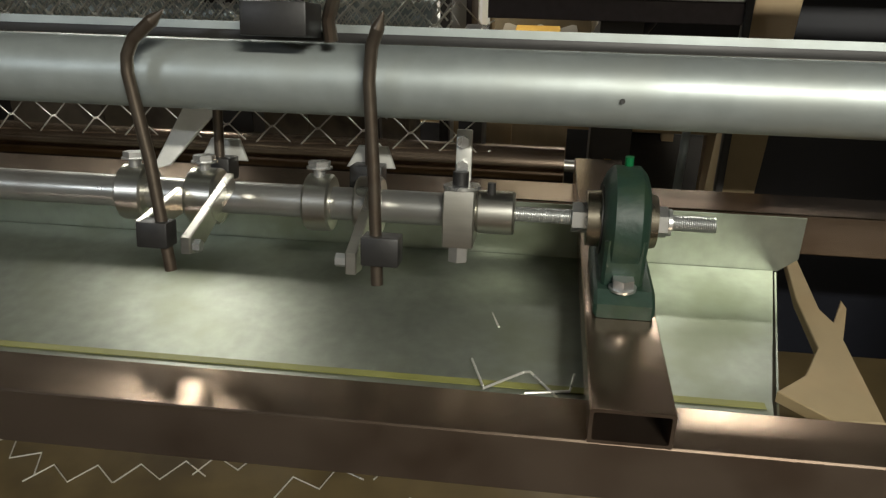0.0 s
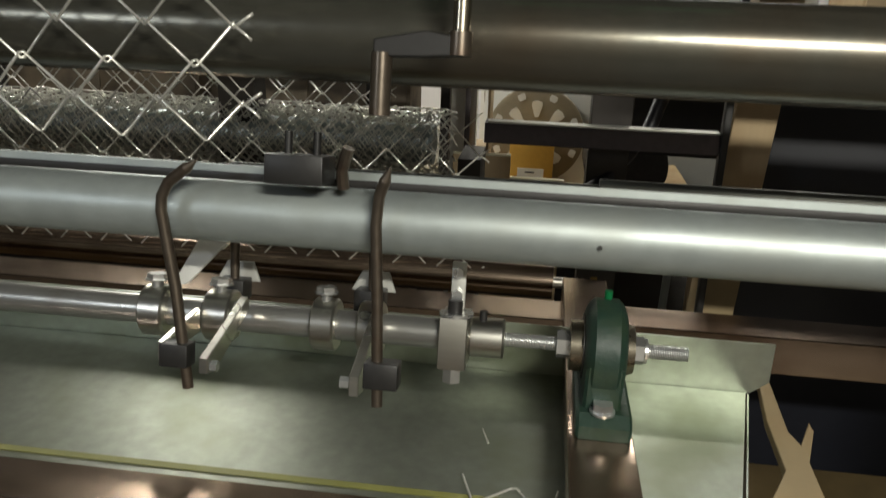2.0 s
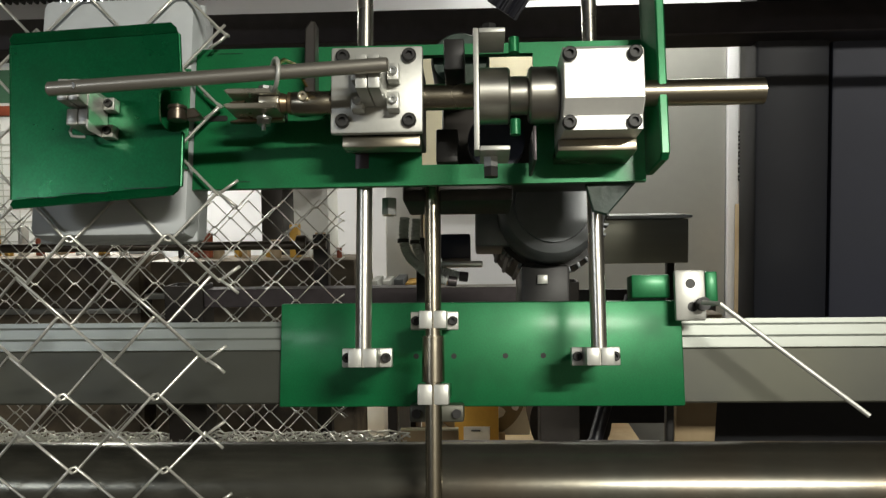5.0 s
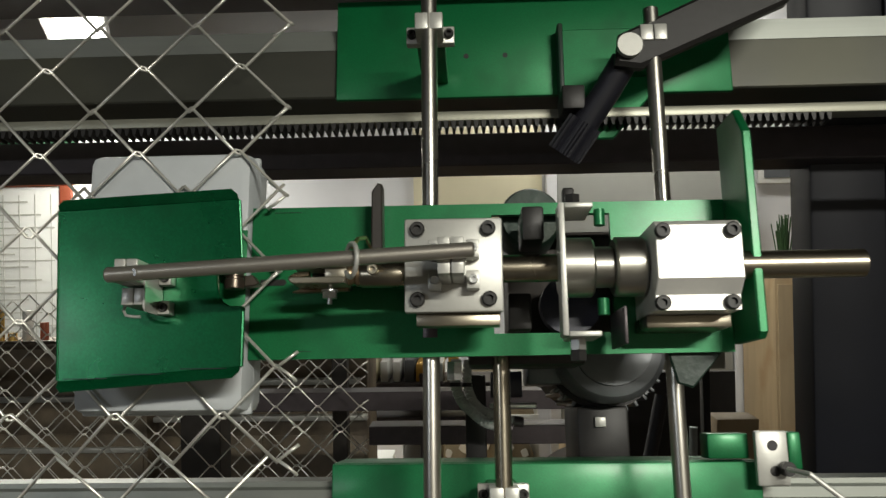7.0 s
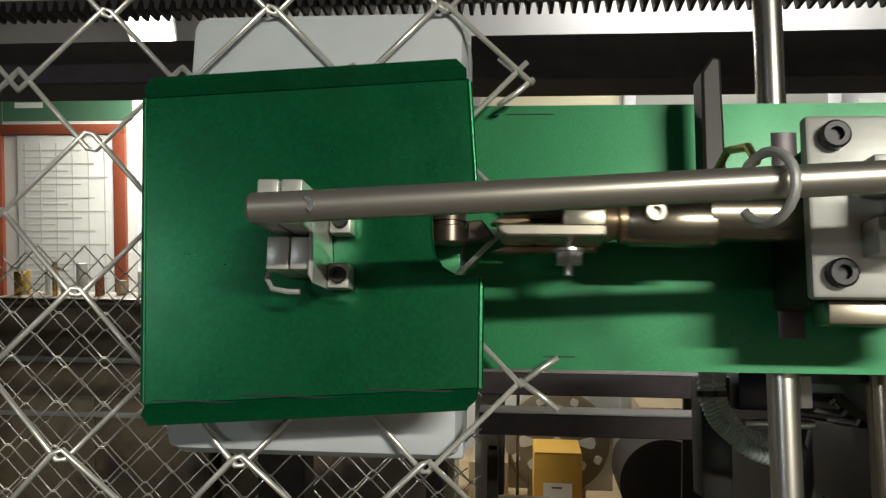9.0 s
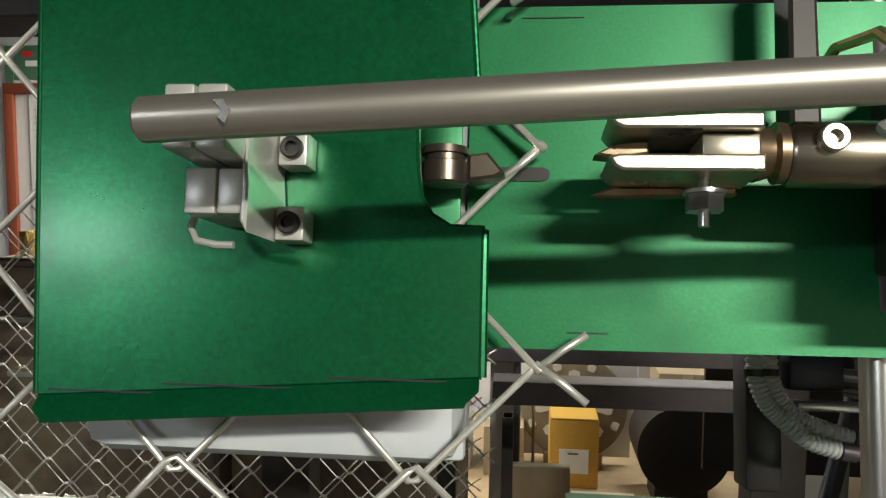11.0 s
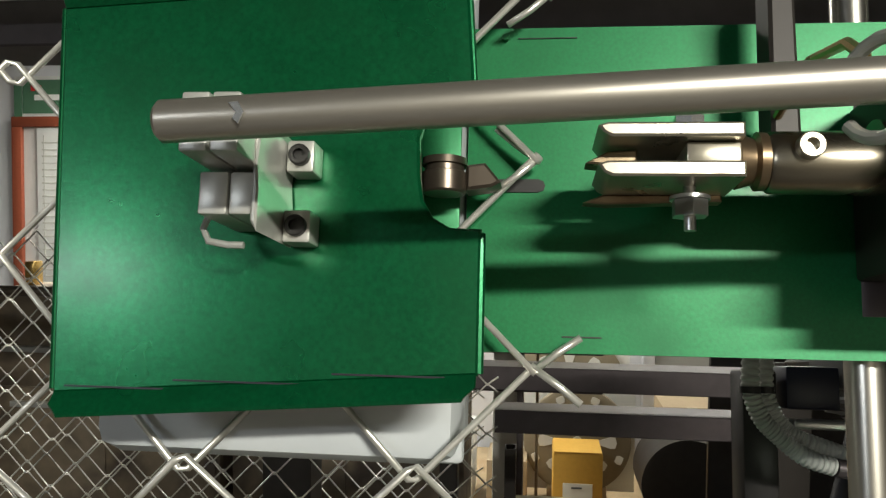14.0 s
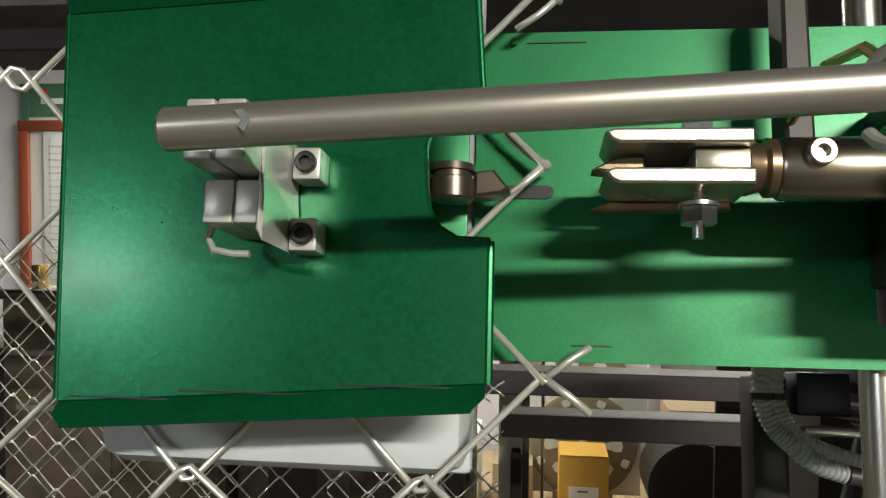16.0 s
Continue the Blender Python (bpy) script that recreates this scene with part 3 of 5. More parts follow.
def mid_machine():
    solo("cross_pipe", cyl(B(), (-1.3, 0.69, 1.311), (0.9, 0.69, 1.311), 0.0375, 56), PIPE_DARK, (0, 0.69, 1.311), "large dark mill-scale steel pipe across the machine", "pipe")
    for z0, up, nm in ((1.381, 1, "lower"), (1.777, 1, "upper")):
        b = thing("guide_beam", (0, 0.7, z0), "grey steel box beam with an aluminium guide rail", "beam", group="guide beams")
        part("beam", square_tube(B(), -1.3, 0.9, 0.677, 0.737, z0, z0 + 0.0455), BEAM, b)
        r = B()
        slab(r, [(0.679, z0 + 0.0457), (0.735, z0 + 0.0457), (0.735, z0 + 0.07), (0.69, z0 + 0.07), (0.69, z0 + 0.066), (0.684, z0 + 0.064), (0.684, z0 + 0.056), (0.679, z0 + 0.054)], "x", -1.3, 0.9, 0)
        part("guide_rail", r, ALU_RAIL, b, "bright aluminium guide rail")
    # lower plate
    p = thing("lower_plate", (0.008, 0.673, 1.42), "green painted steel plate with shaft supports on the beam", "mounting plate")
    part("plate", box(B(), -0.16, 0.176, 0.6705, 0.6765, 1.379, 1.4655, 0.0015), GREEN, p)
    part("top_flange", box(B(), -0.16, 0.176, 0.677, 0.74, 1.461, 1.466, 0.001), GREEN, p)
    for x, r in ((-0.075, 0.106), (0.0965, 0.078)):
        shaft_support(p, x, 1.42, 0.6705, 0.006, r)
    shaft_support(p, -0.0265, 1.4478, 0.6705, 0.0065, 0.08)
    low = B()
    box(low, -0.038, -0.0270, 0.5905, 0.6145, 1.3855, 1.4005, 0.001)
    box(low, -0.026, -0.015, 0.5905, 0.6145, 1.3855, 1.4005, 0.001)
    part("clamp", low, ALU, p, "split aluminium clamp")
    part("spacer", box(B(), -0.0375, -0.0155, 0.615, 0.6702, 1.387, 1.3985, 0.001), GREEN, p, "green spacer block")
    part("lower_foot", box(B(), -0.048, -0.005, 0.64, 0.6702, 1.369, 1.3825), BEAM, p, "dark grey foot")
    for x in (-0.0425, -0.0105):
        part("screw", cyl(B(), (x, 0.6398, 1.3757), (x, 0.6365, 1.3757), 0.0036, 14), BLACK, p)
    for x in (-0.045, -0.0135, 0.0295, 0.0608):
        part("hole", cyl(B(), (x, 0.6708, 1.4205), (x, 0.6702, 1.4205), 0.0023, 14), BLACK, p, "drilled hole")
    # upper plate
    u = thing("upper_plate", (0.008, 0.673, 1.82), "green painted steel plate with shaft supports on the upper beam", "mounting plate")
    part("plate", box(B(), -0.162, 0.18, 0.6705, 0.6765, 1.772, 1.865, 0.0015), GREEN, u)
    for x, r in ((-0.075, 0.106), (0.0965, 0.078)):
        shaft_support(u, x, 1.79, 0.6705, 0.006, r)
    for x in (-0.048, -0.014):
        part("hole", cyl(B(), (x, 0.6708, 1.81), (x, 0.6702, 1.81), 0.0023, 14), BLACK, u, "drilled hole")
    part("gusset", slab(B(), [(0.033, 1.73), (0.075, 1.73), (0.115, 1.775), (0.115, 1.83), (0.033, 1.83)], "y", 0.6655, 0.6702), GREEN, u)
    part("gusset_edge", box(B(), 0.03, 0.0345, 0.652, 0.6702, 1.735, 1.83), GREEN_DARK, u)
    part("hole", cyl(B(), (0.062, 0.6656, 1.758), (0.062, 0.665, 1.758), 0.003, 14), BLACK, u, "drilled hole")
    # guide rods
    for x, y in ((-0.075, 0.5705), (0.0965, 0.60)):
        solo("guide_rod", cyl(B(), (x, y, 1.4135), (x, y, 1.812), 0.0059, 28), STEEL, (x, y, 1.4135), "polished upright guide rod", "guide rod", group="guide rods")
    # connecting rod with its lever
    c = thing("connecting_rod", (-0.027, 0.597, 1.29), "oily upright connecting rod in two clamps with a lever foot", "rod")
    part("rod", cyl(B(), (-0.0265, 0.597, 1.296), (-0.0265, 0.597, 1.555), 0.0062, 24), SHAFT, c)
    part("sleeve", cyl(B(), (-0.0265, 0.597, 1.402), (-0.0265, 0.597, 1.436), 0.0085, 24), SHAFT, c)
    part("foot_collar", cyl(B(), (-0.0265, 0.597, 1.29), (-0.0265, 0.597, 1.306), 0.0082, 20), HOOK, c)
    part("lever", slab(B(), [(-0.024, 1.29), (-0.024, 1.302), (-0.05, 1.306), (-0.086, 1.299), (-0.086, 1.287), (-0.05, 1.288)], "y", 0.592, 0.604), BLACK, c, "black lever")
    part("pin", cyl(B(), (-0.0805, 0.597, 1.247), (-0.0805, 0.597, 1.29), 0.0074, 20), HOOK, c)
    # sensor bracket with a wand
    s = thing("limit_switch", (0.18, 0.66, 1.47), "green limit switch with a thin wire wand on an aluminium bracket", "limit switch")
    part("bracket", box(B(), 0.1675, 0.192, 0.655, 0.661, 1.448, 1.489), ALU, s, "drilled aluminium bracket")
    for z, dx in ((1.478, 0.0), (1.459, 0.001)):
        part("slot", cyl(B(), (0.18 + dx, 0.6552, z), (0.18 + dx, 0.6546, z), 0.004, 16), BLACK, s)
    part("body", box(B(), 0.192, 0.202, 0.655, 0.685, 1.46, 1.488), GREEN, s)
    part("side_body", box(B(), 0.135, 0.1668, 0.668, 0.69, 1.4675, 1.487), GREEN, s)
    part("wand", sweep(B(), [(0.185, 0.64, 1.4615), (0.193, 0.622, 1.4595), (0.297, 0.617, 1.375)], 0.0019, 8), ALU, s, "thin bright wand")
    part("wand_knob", cyl(B(), (0.188, 0.654, 1.461), (0.188, 0.646, 1.461), 0.0055, 14), BLACK, s)
    # rack with its teeth
    rk = thing("gear_rack", (0, 0.66, 1.745), "pale steel gear rack with teeth pointing down", "gear rack")
    part("rack_body", box(B(), -1.3, 0.9, 0.652, 0.668, 1.744, 1.7525, 0.001), RACK, rk)
    teeth = B()
    x = -0.62
    while x < 0.25:
        slab(teeth, [(x - 0.0022, 1.744), (x + 0.0022, 1.744), (x + 0.001, 1.7375), (x - 0.001, 1.7375)], "y", 0.652, 0.668, 0)
        x += 0.0063
    tagged(part("rack_teeth", teeth, BLACK, rk, "fine dark rack teeth"), kind="stuff")
    dr = thing("dark_rail", (0, 0.84, 1.771), "dark painted steel rail behind the rack", "rail")
    part("tube", square_tube(B(), -1.3, 0.9, 0.82, 0.86, 1.757, 1.7925), RAIL_DARK, dr)
    for x in (-1.303, 0.9005):
        part("end_cap", box(B(), x, x + 0.0025, 0.82, 0.86, 1.757, 1.7925, 0.0005), BLACK, dr)
    h = thing("top_cover", (-0.55, 0.7, 1.872), "dark sheet steel cover over the upper beam", "machine cover")
    part("sheet", box(B(), -1.3, 0.9, 0.575, 0.70, 1.873, 1.879, 0.001), RAIL_DARK, h)
    part("front_lip", box(B(), -1.3, 0.9, 0.573, 0.575, 1.873, 1.905, 0), RAIL_DARK, h)
    part("upright", box(B(), -1.28, -1.24, 0.58, 0.62, 1.3, 1.8725), RAIL_DARK, h)
    part("support_rib", box(B(), 0.5, 0.535, 0.685, 0.70, 1.8475, 1.8725), RAIL_DARK, h)
    lb = thing("back_bar", (0.3, 0.9, 1.16), "flat grey steel bar behind the pipe", "bar")
    part("bar", box(B(), -0.33, 0.9, 0.948, 0.956, 1.155, 1.19), BEAM, lb)
    part("thick_bar", box(B(), 0.1, 0.9, 0.935, 0.9475, 1.152, 1.197), BEAM, lb)
    part("mount", box(B(), 0.78, 0.84, 0.81, 0.9345, 1.15, 1.2), BEAM, lb)
    # crank on the upper plate
    k = thing("crank_lever", (0.077, 0.6, 1.778), "black crank lever with a bright pivot bolt and gear", "crank")
    part("arm", slab(B(), [(0.066, 1.765), (0.086, 1.762), (0.20, 1.812), (0.24, 1.86), (0.20, 1.85), (0.07, 1.79)], "y", 0.594, 0.606, 0.003), BLACK, k)
    part("pivot_bolt", cyl(B(), (0.077, 0.593, 1.778), (0.077, 0.588, 1.778), 0.0095, 24), ALU, k, "bright round bolt head")
    part("shank", sweep(B(), [(0.077, 0.61, 1.775), (0.064, 0.62, 1.755), (0.04, 0.635, 1.722)], 0.011, 14), RUBBER, k)
    g = B()
    pa, pb = Vector((0.047, 0.632, 1.732)), Vector((0.03, 0.642, 1.709))
    turn = (pb - pa).to_track_quat("Z", "Y").to_matrix()
    ends = []
    for o in (pa, pb):
        ends.append([g.verts.new(o + turn @ Vector(((0.0148 if i % 4 < 2 else 0.0118) * math.cos(2 * math.pi * i / 64), (0.0148 if i % 4 < 2 else 0.0118) * math.sin(2 * math.pi * i / 64), 0))) for i in range(64)])
    for i in range(64):
        g.faces.new((ends[0][i], ends[0][(i + 1) % 64], ends[1][(i + 1) % 64], ends[1][i]))
    g.faces.new(ends[0][::-1])
    g.faces.new(ends[1])
    part("pinion", g, RUBBER, k, "oily black pinion")
    part("gear_block", box(B(), 0.028, 0.046, 0.62, 0.66, 1.74, 1.76), BLACK, k)


mid_machine()


# ---- carriage ----
SH_Y, SH_Z = 0.52, 1.5945


def carriage():
    c = thing("knuckling_carriage", (-0.03, 0.56, 1.543), "green painted carriage plate with clamps and a shaft bearing", "carriage")
    p = B()
    outer = [(-0.1985, 1.5415), (0.127, 1.543), (0.127, 1.647), (-0.1985, 1.647)]
    inner = [(-0.032, 1.557), (0.049, 1.557), (0.049, 1.639), (-0.032, 1.639)]
    rings = [[p.verts.new((x, y, z)) for x, z in o] for y, o in ((0.5575, outer), (0.5575, inner), (0.5635, inner), (0.5635, outer))]
    for i in range(4):
        a, b = rings[i], rings[(i + 1) % 4]
        for k in range(4):
            p.faces.new((a[k], a[(k + 1) % 4], b[(k + 1) % 4], b[k]))
    bmesh.ops.recalc_face_normals(p, faces=p.faces[:])
    part("back_plate", p, GREEN, c, "green painted back plate")
    part("inner_panel", box(B(), -0.232, -0.2, 0.5502, 0.5518, 1.555, 1.63, 0.0005), GREEN, c, "green panel behind the notch")
    part("top_lip", box(B(), -0.205, 0.135, 0.5638, 0.575, 1.6425, 1.647, 0.001), GREEN, c)
    part("slot", slab(B(), [(-0.1915, 1.592), (-0.1758, 1.592), (-0.1742, 1.5927), (-0.1737, 1.5941), (-0.1742, 1.5955), (-0.1758, 1.5962), (-0.1915, 1.5962)], "y", 0.5568, 0.5574, 0), BLACK, c, "milled slot")
    part("rivet", cyl(B(), (-0.187, 0.5572, 1.6435), (-0.187, 0.5555, 1.6435), 0.0012, 10), GREEN, c)
    part("crease", box(B(), -0.183, -0.164, 0.557, 0.5574, 1.6432, 1.6435, 0), GREEN_DARK, c)
    part("crease", box(B(), -0.168, -0.156, 0.557, 0.5574, 1.5465, 1.5469, 0), BLACK, c)
    part("end_plate", slab(B(), [(0.512, 1.552), (0.517, 1.548), (0.562, 1.548), (0.562, 1.70), (0.527, 1.70), (0.512, 1.68)], "x", 0.1275, 0.1335, 0.001), GREEN, c, "green end plate")
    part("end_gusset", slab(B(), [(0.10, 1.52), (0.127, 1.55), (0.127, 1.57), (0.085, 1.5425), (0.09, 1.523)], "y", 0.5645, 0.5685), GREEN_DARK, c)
    # front cover
    f = B()
    slab(f, [(-0.3055, 1.5262), (-0.1905, 1.5345), (-0.1905, 1.5725), (-0.199, 1.5728), (-0.2035, 1.5755), (-0.2062, 1.58), (-0.2072, 1.586), (-0.2078, 1.597), (-0.2068, 1.6005), (-0.2045, 1.602), (-0.1925, 1.602), (-0.1958, 1.6425), (-0.3135, 1.6365)], "y", 0.5135, 0.5175, 0.0008)
    part("front_cover", f, COVER_GREEN, c, "dark green cover plate with a notch")
    # the lower and upper edges curl forward
    for name, z0, z1, rise, x0, x1 in (("bottom_hem", 1.5266, 1.5198, 0.0722, -0.3052, -0.191), ("top_hem", 1.6362, 1.6425, 0.0508, -0.3133, -0.1965)):
        g = B()
        d = 1 if z1 > z0 else -1
        slab(g, [(0.5135, z0), (0.5112, z0 + (z1 - z0) * 0.45), (0.5098, z0 + (z1 - z0) * 0.85), (0.5102, z1), (0.5122, z1 - 0.0004 * d), (0.5132, z0 + (z1 - z0) * 0.5), (0.5168, z0)], "x", x0, x1, 0.0004)
        for v in g.verts:
            if abs(v.co.z - z1) < 0.0022:
                v.co.x += 0.003 * (1 if v.co.x < -0.25 else -1)
            v.co.z += (v.co.x - x0) * rise
        part(name, g, COVER_GREEN, c, "curled edge of the cover")
    part("rolled_edge", sweep(B(), [(-0.3138, 0.5155, 1.6365), (-0.306, 0.5155, 1.5275)], 0.0014, 10), COVER_GREEN, c, "rounded rim of the cover")
    part("rolled_edge", sweep(B(), [(-0.1908, 0.5155, 1.5715), (-0.1906, 0.5155, 1.535)], 0.0014, 10), COVER_GREEN, c, "rounded rim of the cover")
    part("rolled_edge", sweep(B(), [(-0.193, 0.5155, 1.603), (-0.1958, 0.5155, 1.6415)], 0.0012, 10), COVER_GREEN, c, "rounded rim of the cover")
    part("side_post", box(B(), -0.30, -0.285, 0.518, 0.546, 1.56, 1.61), GREEN_DARK, c)
    # Black strips draw the shaded crease line above the bottom hem.
    for x0, x1 in ((-0.302, -0.274), (-0.2715, -0.237), (-0.2285, -0.199)):
        zs = 1.5272 + ((x0 + x1) / 2 + 0.3052) * 0.0722
        part("stitch_slot", box(B(), x0, x1, 0.5131, 0.5136, zs - 0.0003, zs + 0.0002, 0), RUBBER, c)
    # arm clamps on the cover
    part("arm_clamp", box(box(B(), -0.2565, -0.2498, 0.474, 0.513, 1.5825, 1.5965, 0.0007), -0.2492, -0.2425, 0.474, 0.513, 1.5825, 1.5965, 0.0007), ALU, c, "split aluminium clamp")
    part("lower_clamp", box(box(B(), -0.2568, -0.2496, 0.4875, 0.513, 1.5708, 1.5812, 0.0005), -0.2492, -0.242, 0.4875, 0.513, 1.5708, 1.5812, 0.0007), ALU, c, "split aluminium clamp")
    part("clamp_web", slab(B(), [(-0.2428, 1.569), (-0.2412, 1.5665), (-0.2412, 1.5765), (-0.2418, 1.583), (-0.2412, 1.593), (-0.2428, 1.5945)], "y", 0.485, 0.513, 0.0005), ALU, c)
    for z in (1.571, 1.5895):
        part("clamp_foot", box(B(), -0.241, -0.2338, 0.504, 0.5133, z - 0.0042, z + 0.0042, 0.0006), ALU, c, "drilled aluminium foot")
        part("screw", lathe(B(), (-0.2373, 0.5038, z), (-0.2373, 0.5018, z), [(0, 0.0028), (0.0017, 0.0028), (0.002, 0.0024), (0.002, 0.0015), (0.0005, 0.0015)], 16), BLACK, c)
    part("wire_clip", sweep(B(), [(-0.2585, 0.50, 1.5745), (-0.2595, 0.498, 1.569), (-0.257, 0.496, 1.5655), (-0.2515, 0.495, 1.5645), (-0.2475, 0.495, 1.5645)], 0.0009, 8), ALU, c)
    part("arm_rod", lathe(B(), (-0.2525, 0.4565, 1.5837), (-0.0445, 0.4565, 1.5947), [(0, 0.0034), (0.001, 0.0044), (0.2072, 0.0044), (0.2082, 0.0034)], 32), ARM_STEEL, c, "satin steel arm rod")
    part("arm_burr", slab(B(), [(-0.2362, 1.5862), (-0.2345, 1.5842), (-0.2352, 1.583), (-0.2338, 1.5818), (-0.2328, 1.5842), (-0.2342, 1.5864)], "y", 0.4517, 0.4523, 0.0001), ZINC, c)
    # roller and pawl in the notch
    part("roller", lathe(B(), (-0.2035, 0.537, 1.5868), (-0.2035, 0.537, 1.5975), [(0, 0.006), (0.0006, 0.0066), (0.0062, 0.0066), (0.0066, 0.0058), (0.0082, 0.0058), (0.0084, 0.0068), (0.0105, 0.0066), (0.0107, 0.004)], 28), HOOK, c, "oily dark steel roller")
    part("pawl", slab(B(), [(-0.197, 1.5955), (-0.1915, 1.5962), (-0.1868, 1.5905), (-0.1895, 1.589), (-0.197, 1.588)], "y", 0.536, 0.546, 0.0008), HOOK, c, "worn pointed pawl")
    # lever and spring ring at the arm
    part("upright_lever", slab(B(), [(-0.112, 1.60), (-0.104, 1.60), (-0.105, 1.655), (-0.108, 1.656), (-0.112, 1.65)], "y", 0.53, 0.544, 0.001), SHADE, c, "dark brown steel lever")
    part("spring_ring", sweep(B(), [(-0.1135 - 0.0045 * math.cos(a * 0.3), 0.4565 + 0.0085 * math.cos(a * 0.3), 1.5898 + 0.0095 * math.sin(a * 0.3)) for a in range(0, 20)], 0.0014, 10), ALU, c, "bent wire ring")
    part("spring_ring", sweep(B(), [(-0.1105, 0.53, 1.608), (-0.1115, 0.50, 1.612), (-0.1125, 0.475, 1.606), (-0.114, 0.463, 1.5985)], 0.0013, 8), BRASS, c)
    # flange with bearing block
    part("bearing_block", box(B(), -0.0815, -0.0285, 0.5065, 0.5572, 1.5655, 1.618, 0.001), SHADE, c)
    part("block_edge", box(B(), -0.0805, -0.0295, 0.5068, 0.522, 1.5575, 1.565, 0.0005), SHAFT, c, "bronze-toned lower plate")
    part("flange_plate", box(B(), -0.0875, -0.0272, 0.5, 0.506, 1.565, 1.6235, 0.0015), ALU, c, "square aluminium flange plate")
    for x in (-0.0793, -0.0358):
        for z in (1.5727, 1.6163):
            socket_screw(c, (x, 0.4998, z), 0.0046, 0.004)
    part("arm_clamp", box(box(B(), -0.0655, -0.0583, 0.4615, 0.4997, 1.5822, 1.6035, 0.0006), -0.0577, -0.0505, 0.4615, 0.4997, 1.5822, 1.6035, 0.0006), ALU, c, "split aluminium clamp")
    for x in (-0.0684, -0.0455):
        for z in (1.583, 1.602):
            part("clamp_foot", box(B(), x - 0.0038, x + 0.0038, 0.488, 0.4997, z - 0.0055, z + 0.0055, 0.0006), ALU, c, "drilled aluminium foot")
            part("screw", lathe(B(), (x, 0.4879, z), (x, 0.4855, z), [(0, 0.0029), (0.002, 0.0029), (0.0024, 0.0024), (0.0024, 0.0015), (0.0006, 0.0015)], 16), ZINC, c)
    # drive block
    d = B()
    slab(d, [(0.487, 1.5817), (0.487, 1.6135), (0.492, 1.617), (0.557, 1.617), (0.557, 1.5638), (0.497, 1.5638), (0.497, 1.573)], "x", 0.063, 0.1137, 0.0006)
    part("drive_block", d, BRIGHT_ALU, c, "bright machined aluminium block")
    part("block_foot", box(B(), 0.0615, 0.1135, 0.518, 0.5572, 1.5555, 1.5634, 0.0008), SHAFT, c, "bronze-toned foot plate")
    for x in (0.0668, 0.1078):
        socket_screw(c, (x, 0.4868, 1.6098), 0.0046, 0.004)
        socket_screw(c, (x, 0.4968, 1.5682), 0.0046, 0.004)
    # fork bracket round the collars
    part("fork_bracket", box(B(), 0.006, 0.0095, 0.484, 0.501, 1.5485, 1.628, 0.0006), ALU, c, "bent aluminium fork bracket")
    part("fork_plate", box(B(), 0.0437, 0.0458, 0.497, 0.545, 1.5445, 1.567, 0.0005), RAIL_DARK, c, "dark upright plate")
    part("fork_foot", box(B(), 0.0097, 0.0284, 0.484, 0.52, 1.548, 1.5512, 0.0006), ALU, c)
    part("fork_foot", box(B(), 0.0097, 0.0265, 0.484, 0.52, 1.6248, 1.628, 0.0006), ALU, c)
    for z, z1, m in ((1.548, 1.5415, ZINC), (1.5413, 1.535, BLACK), (1.6285, 1.637, BLACK)):
        part("fork_bolt", hexagon(B(), (0.0165, 0.502, z), (0.0165, 0.502, z1), 0.005), m, c)
    part("fork_pin", cyl(B(), (0.0325, 0.50, 1.617), (0.0325, 0.50, 1.627), 0.0035, 12), GREEN, c)
    part("fork_pin", cyl(B(), (0.0325, 0.50, 1.562), (0.0325, 0.50, 1.572), 0.0035, 12), GREEN, c)
    part("solenoid", box(B(), -0.014, 0.0, 0.515, 0.556, 1.612, 1.634), BLACK, c)
    part("solenoid", box(B(), -0.022, -0.006, 0.563, 0.59, 1.56, 1.585), BLACK, c)
    part("pulley", cyl(B(), (0.022, 0.572, 1.578), (0.022, 0.59, 1.578), 0.021, 32), BLUE_PART, c, "dark blue pulley")
    part("top_cover", lathe(B(), (-0.004, 0.57, 1.64), (-0.004, 0.63, 1.64), [(0, 0.02), (0.004, 0.022), (0.056, 0.022), (0.06, 0.018)], 28), GREEN_DARK, c, "round green cover")
    part("top_screw", box(B(), 0.0185, 0.0265, 0.565, 0.575, 1.6475, 1.66), BLACK, c)
    for x, y in ((-0.075, 0.5705), (0.0965, 0.60)):
        part("slide_bush", cyl(B(), (x, y, 1.555), (x, y, 1.635), 0.014, 24), RAIL_DARK, c)
        part("bush_block", box(B(), x - 0.018, x + 0.018, 0.564, 0.61, 1.56, 1.63), RAIL_DARK, c)
    # Added backing that makes the carriage opening look dark inside.
    part("rear_housing", box(B(), -0.02, 0.122, 0.618, 0.69, 1.562, 1.64, 0.004), SHADE, c, "dark backing box added to keep the opening black")
    part("under_block", box(B(), -0.05, 0.035, 0.60, 0.66, 1.538, 1.555, 0.003), SHADE, c)
    part("under_bolt", hexagon(B(), (-0.06, 0.60, 1.528), (-0.06, 0.60, 1.541), 0.006), ZINC, c)
    # grey enclosure behind the mesh
    e = thing("grey_enclosure", (-0.275, 0.62, 1.495), "rounded light grey plastic enclosure behind the wire mesh", "enclosure")
    eb = B()
    box(eb, -0.3165, -0.199, 0.552, 0.60, 1.5065, 1.688, 0.008)
    part("shell", eb, GREY_BOX, e)
    part("rim", box(B(), -0.3177, -0.1987, 0.572, 0.577, 1.5053, 1.6892, 0.002), GREY_BOX, e)
    part("stay", box(B(), -0.26, -0.19, 0.6005, 0.655, 1.58, 1.62), RAIL_DARK, e)


carriage()


